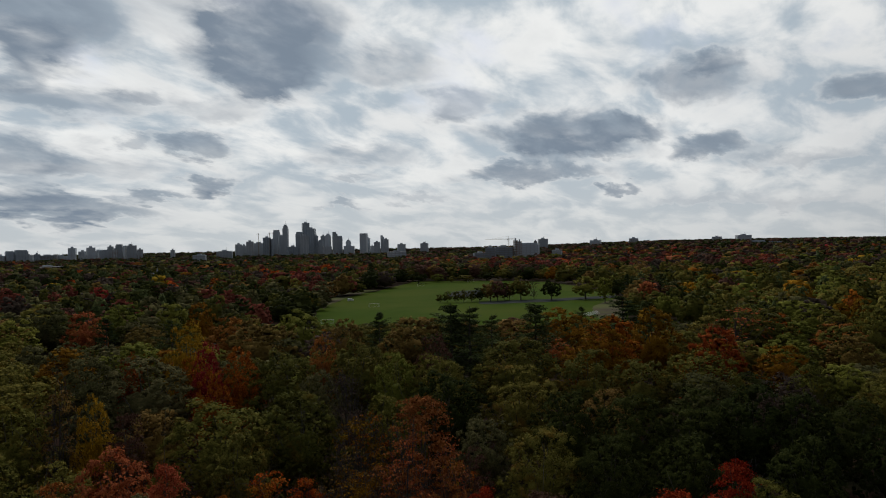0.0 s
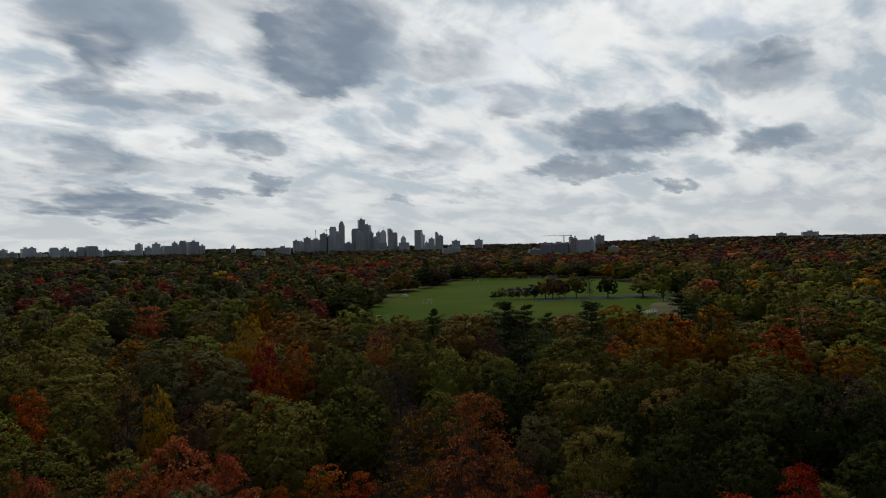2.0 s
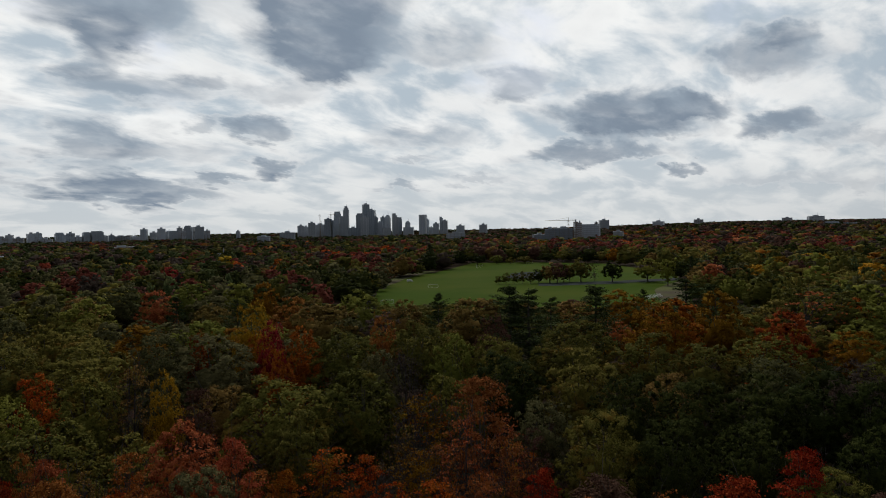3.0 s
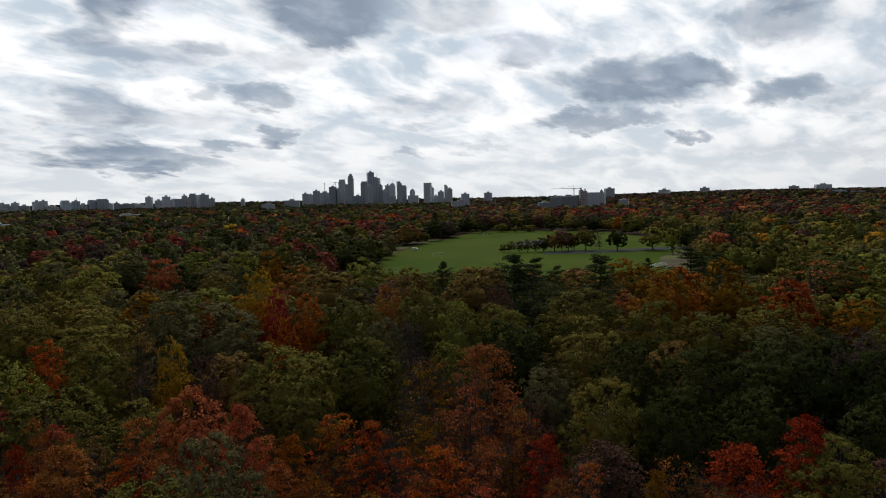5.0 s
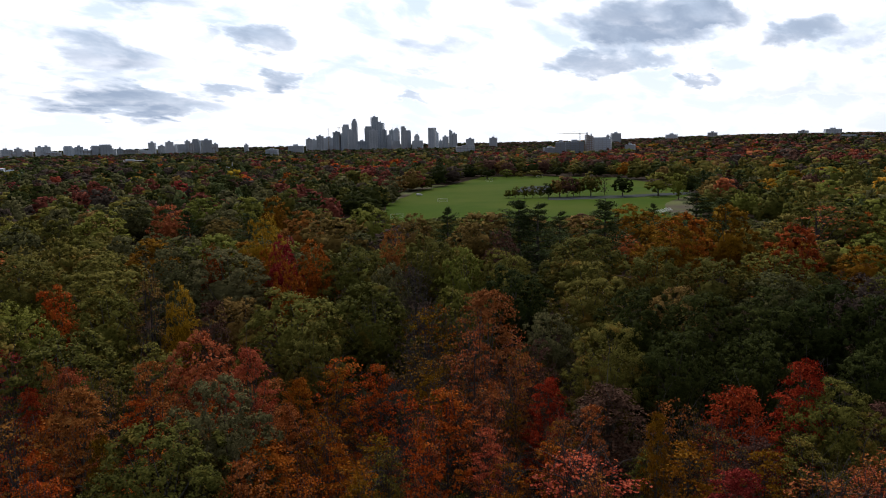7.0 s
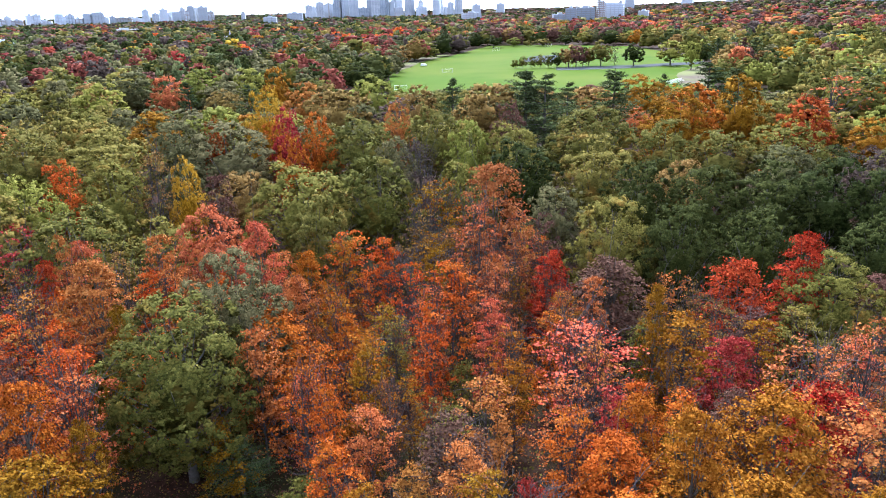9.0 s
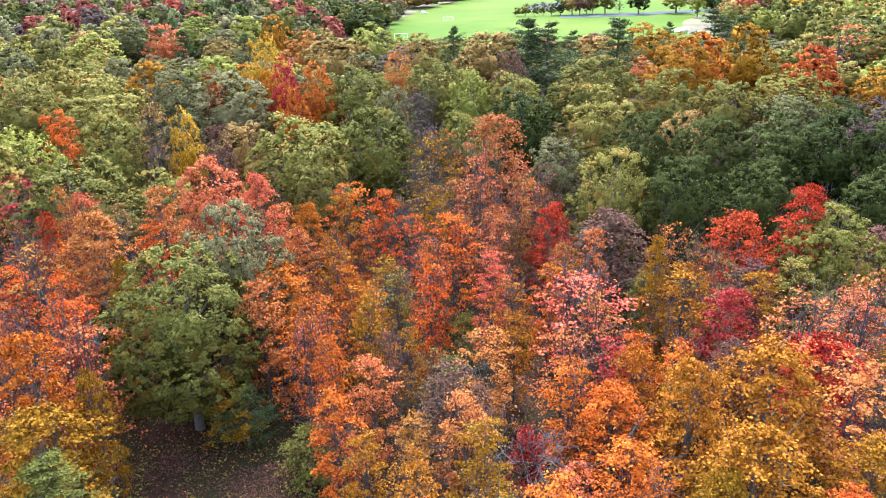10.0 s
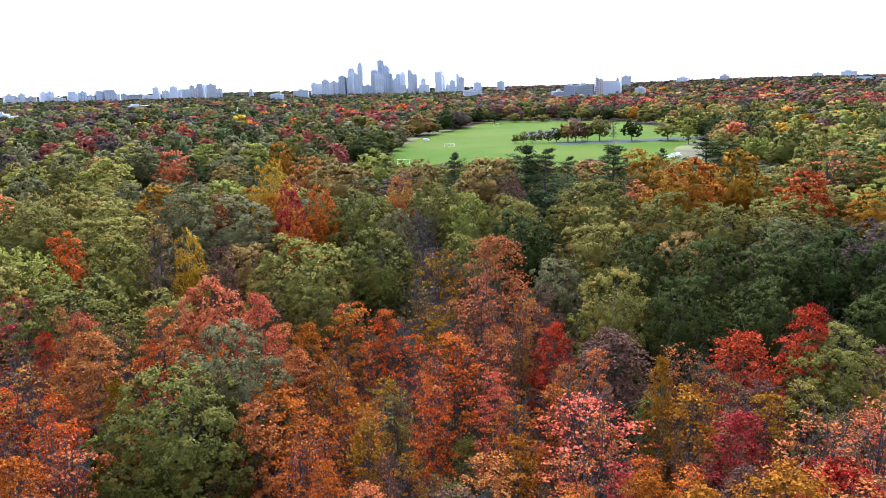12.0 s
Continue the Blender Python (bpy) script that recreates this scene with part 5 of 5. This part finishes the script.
def church(x, y, z, w, d, h, yaw):
    base = tagged(new("church"), "white-roofed church with a slim spire among trees", "church")
    base.matrix_basis = pose(x, y, z, 0, 0, yaw)
    part("wall", box(-w / 2, w / 2, -5, 5, 0, h - 3, CONCRETE), base)
    bm = bmesh.new()
    vs = [bm.verts.new(p) for p in ((-w / 2 - 0.5, -6, h - 3.2), (w / 2 + 0.5, -6, h - 3.2), (w / 2 + 0.5, 6, h - 3.2), (-w / 2 - 0.5, 6, h - 3.2), (-w / 2, 0, h + 0.6), (w / 2, 0, h + 0.6))]
    for f in ((0, 1, 5, 4), (2, 3, 4, 5), (0, 4, 3), (1, 2, 5), (0, 3, 2, 1)):
        bm.faces.new([vs[i] for i in f])
    part("roof", (bm, PALEWALL), base)
    part("spire", tubes_mesh("spire", [([(w * 0.2, 0, h - 4), (w * 0.2, 0, h + 2), (w * 0.2, 0, h + 2.1), (w * 0.2, 0, h + 8)], [1.4, 1.4, 1.1, 0.05], 8)], PALEWALL), base)


def crane(x, y, z, high, reach, yaw):
    """A tower crane: lattice mast, jib, counter-jib, cab."""
    base = tagged(new("tower_crane"), "thin tower crane over a building site", "crane", group="tower cranes")
    base.matrix_basis = pose(x, y, z, 0, 0, yaw)
    runs = [([(sx, sy, 0), (sx, sy, high / 2), (sx, sy, high)], [0.28] * 3, 4) for sx in (-0.9, 0.9) for sy in (-0.9, 0.9)]
    for k in range(int(high / 3)):
        s = 1 if k % 2 else -1
        runs.append(([(-0.9 * s, -0.9, 3 * k), (0, -0.9, 3 * k + 1.5), (0.9 * s, -0.9, 3 * k + 3)], [0.15] * 3, 3))
    part("mast", tubes_mesh("mast", runs, STEEL), base)
    part("jib", tubes_mesh("jib", [([(0, 0, high), (reach / 2, 0, high), (reach, 0, high)], [0.45, 0.4, 0.25], 4), ([(0, 0, high + 6), (reach * 0.35, 0, high + 3.2), (reach * 0.7, 0, high + 0.3)], [0.14] * 3, 3)], STEEL), base)
    part("counter_jib", tubes_mesh("counter_jib", [([(0, 0, high), (-reach * 0.15, 0, high), (-reach * 0.3, 0, high)], [0.5] * 3, 4), ([(0, 0, high), (0, 0, high + 3), (0, 0, high + 6)], [0.4, 0.3, 0.15], 4)], STEEL), base)
    part("cab", box(0.6, 2.4, -1, 1, high - 2.4, high - 0.3, WHITE), base)


# the city and the buildings among the trees
building("concrete", -475, 2556, 0.0, 22.7, 23, 54.1)
building("concrete", -464, 2599, 0.0, 21.0, 21, 49.9)
building("concrete", -437, 2563, 0.0, 24.8, 25, 63.5)
building("concrete", -415, 2617, 0.0, 46.3, 34, 57.2)
building("dark", -379, 2572, 0.0, 24.8, 25, 76.6)
building("glass", -360, 2575, 0.0, 10.3, 16, 72.3)
building("glass", -353, 2626, 0.0, 25.3, 25, 103.3)
building("concrete", -330, 2579, 0.0, 18.6, 19, 81.9)
building("round", -315, 2581, 0.0, 18.6, 19, 121.8)
building("dark", -285, 2534, 0.0, 34.5, 34, 42.9)
building("glass", -261, 2537, 0.0, 24.3, 24, 94.0)
building("concrete", -239, 2489, 0.0, 27.8, 28, 79.2)
building("dark", -249, 2638, 0.0, 23.2, 23, 128.4)
building("dark", -225, 2590, 0.0, 26.9, 27, 106.4)
building("dark", -208, 2592, 0.0, 12.4, 16, 79.9)
building("glass", -192, 2593, 0.0, 16.5, 17, 65.5)
building("dark", -186, 2643, 0.0, 19.0, 19, 80.1)
building("round", -166, 2595, 0.0, 18.6, 19, 87.3)
building("concrete", -165, 2515, 0.0, 28.0, 28, 40.9)
building("step", -139, 2596, 0.0, 20.7, 21, 92.9)
building("glass", -125, 2617, 0.0, 18.7, 19, 78.8)
building("concrete", -91, 2598, 0.0, 37.2, 34, 41.4)
building("round", -95, 2638, 0.0, 18.9, 19, 64.1)
building("frame", -38, 2600, 0.0, 22.7, 23, 81.1)
building("dark", -23, 2640, 0.0, 12.6, 16, 69.0)
building("concrete", -8, 2600, 0.0, 10.3, 16, 39.9)
building("concrete", 10, 2600, 0.0, 20.7, 21, 53.9)
building("step", 31, 2600, 0.0, 16.5, 17, 77.9)
building("concrete", 42, 2580, 0.0, 16.4, 16, 63.3)
building("concrete", -1354, 2220, 0.0, 28.9, 29, 36.7)
building("brick", -1339, 2229, 0.0, 22.7, 23, 31.1)
building("concrete", -1324, 2238, 0.0, 20.7, 21, 39.1)
building("brick", -1278, 2207, 0.0, 28.4, 28, 30.2)
building("concrete", -1273, 2267, 0.0, 22.7, 23, 42.8)
building("concrete", -1257, 2276, 0.0, 20.7, 21, 44.1)
building("brick", -1239, 2286, 0.0, 39.3, 34, 24.4)
building("glass", -1204, 2305, 0.0, 24.8, 25, 44.3)
building("concrete", -1189, 2312, 0.0, 20.7, 21, 33.3)
building("dark", -1153, 2275, 0.0, 24.3, 24, 41.9)
building("brick", -1157, 2329, 0.0, 31.0, 31, 30.6)
building("glass", -1135, 2339, 0.0, 20.7, 21, 44.2)
building("glass", -1107, 2352, 0.0, 35.1, 34, 47.1)
building("concrete", -1108, 2407, 0.0, 25.3, 25, 30.1)
building("dark", -1026, 2280, 0.0, 15.9, 16, 33.9)
building("brick", -1041, 2383, 0.0, 57.9, 34, 29.0)
building("concrete", -1024, 2444, 0.0, 37.9, 34, 25.8)
building("concrete", -975, 2410, 0.0, 20.7, 21, 51.0)
building("concrete", -947, 2421, 0.0, 22.7, 23, 39.3)
building("concrete", -907, 2383, 0.0, 24.3, 24, 51.6)
building("concrete", -922, 2484, 0.0, 29.5, 29, 40.0)
building("glass", -891, 2443, 0.0, 28.9, 29, 43.5)
building("concrete", -870, 2450, 0.0, 16.5, 17, 54.1)
building("brick", -841, 2407, 0.0, 14.2, 16, 44.5)
building("glass", -845, 2459, 0.0, 20.7, 21, 61.0)
building("concrete", -847, 2511, 0.0, 19.0, 19, 51.5)
building("concrete", -812, 2470, 0.0, 31.0, 31, 56.5)
building("brick", -785, 2479, 0.0, 18.6, 19, 42.8)
building("concrete", -686, 2508, 0.0, 12.4, 16, 38.5)
building("white", -440, 1848, 0.0, 30.2, 30, 26.5)
building("concrete", -441, 2155, 0.0, 43.7, 34, 33.2)
building("white", -600, 1375, 0.0, 47.7, 25, 15.2)
building("white", -530, 848, 0.0, 15.9, 20, 20.5)
building("white", -508, 838, 0.0, 23.4, 20, 16.0)
building("church", -300, 1006, 0.0, 17.5, 18, 12.0)
building("white", 53, 1699, 0.0, 43.2, 30, 27.4)
building("parking", 214, 1434, 0.4, 25.4, 30, 24.1)
building("parking", 235, 1431, 0.7, 19.6, 30, 34.2)
building("parking", 270, 1475, 1.3, 35.8, 30, 33.8)
building("brick", 295, 1471, 1.8, 6.0, 20, 47.1)
building("brick", 303, 1469, 2.0, 8.3, 20, 44.5)
building("glass", 334, 1514, 2.9, 40.6, 30, 39.8)
building("white", 366, 1403, 3.5, 18.4, 25, 24.5)
building("concrete", 631, 2625, 8.3, 32.2, 32, 46.6)
building("brick", 604, 2632, 7.3, 10.7, 16, 40.3)
building("concrete", 196, 2793, 0.0, 28.9, 29, 46.7)
building("concrete", 106, 2798, 0.0, 31.2, 31, 44.4)
building("concrete", 848, 2668, 16.0, 37.8, 34, 30.6)
building("concrete", 1333, 2463, 24.0, 49.0, 34, 31.0)
building("parking", 985, 1740, 21.2, 103.3, 40, 14.6)
building("brick", 1253, 2504, 24.0, 33.4, 33, 27.7)
building("brick", 982, 2622, 20.6, 33.4, 33, 30.6)
crane(280, 1470, 0.0, 52, 48, 170)
crane(-400, 2520, 0.0, 88, 36, 110)
crane(-368, 2560, 0.0, 92, 36, 60)
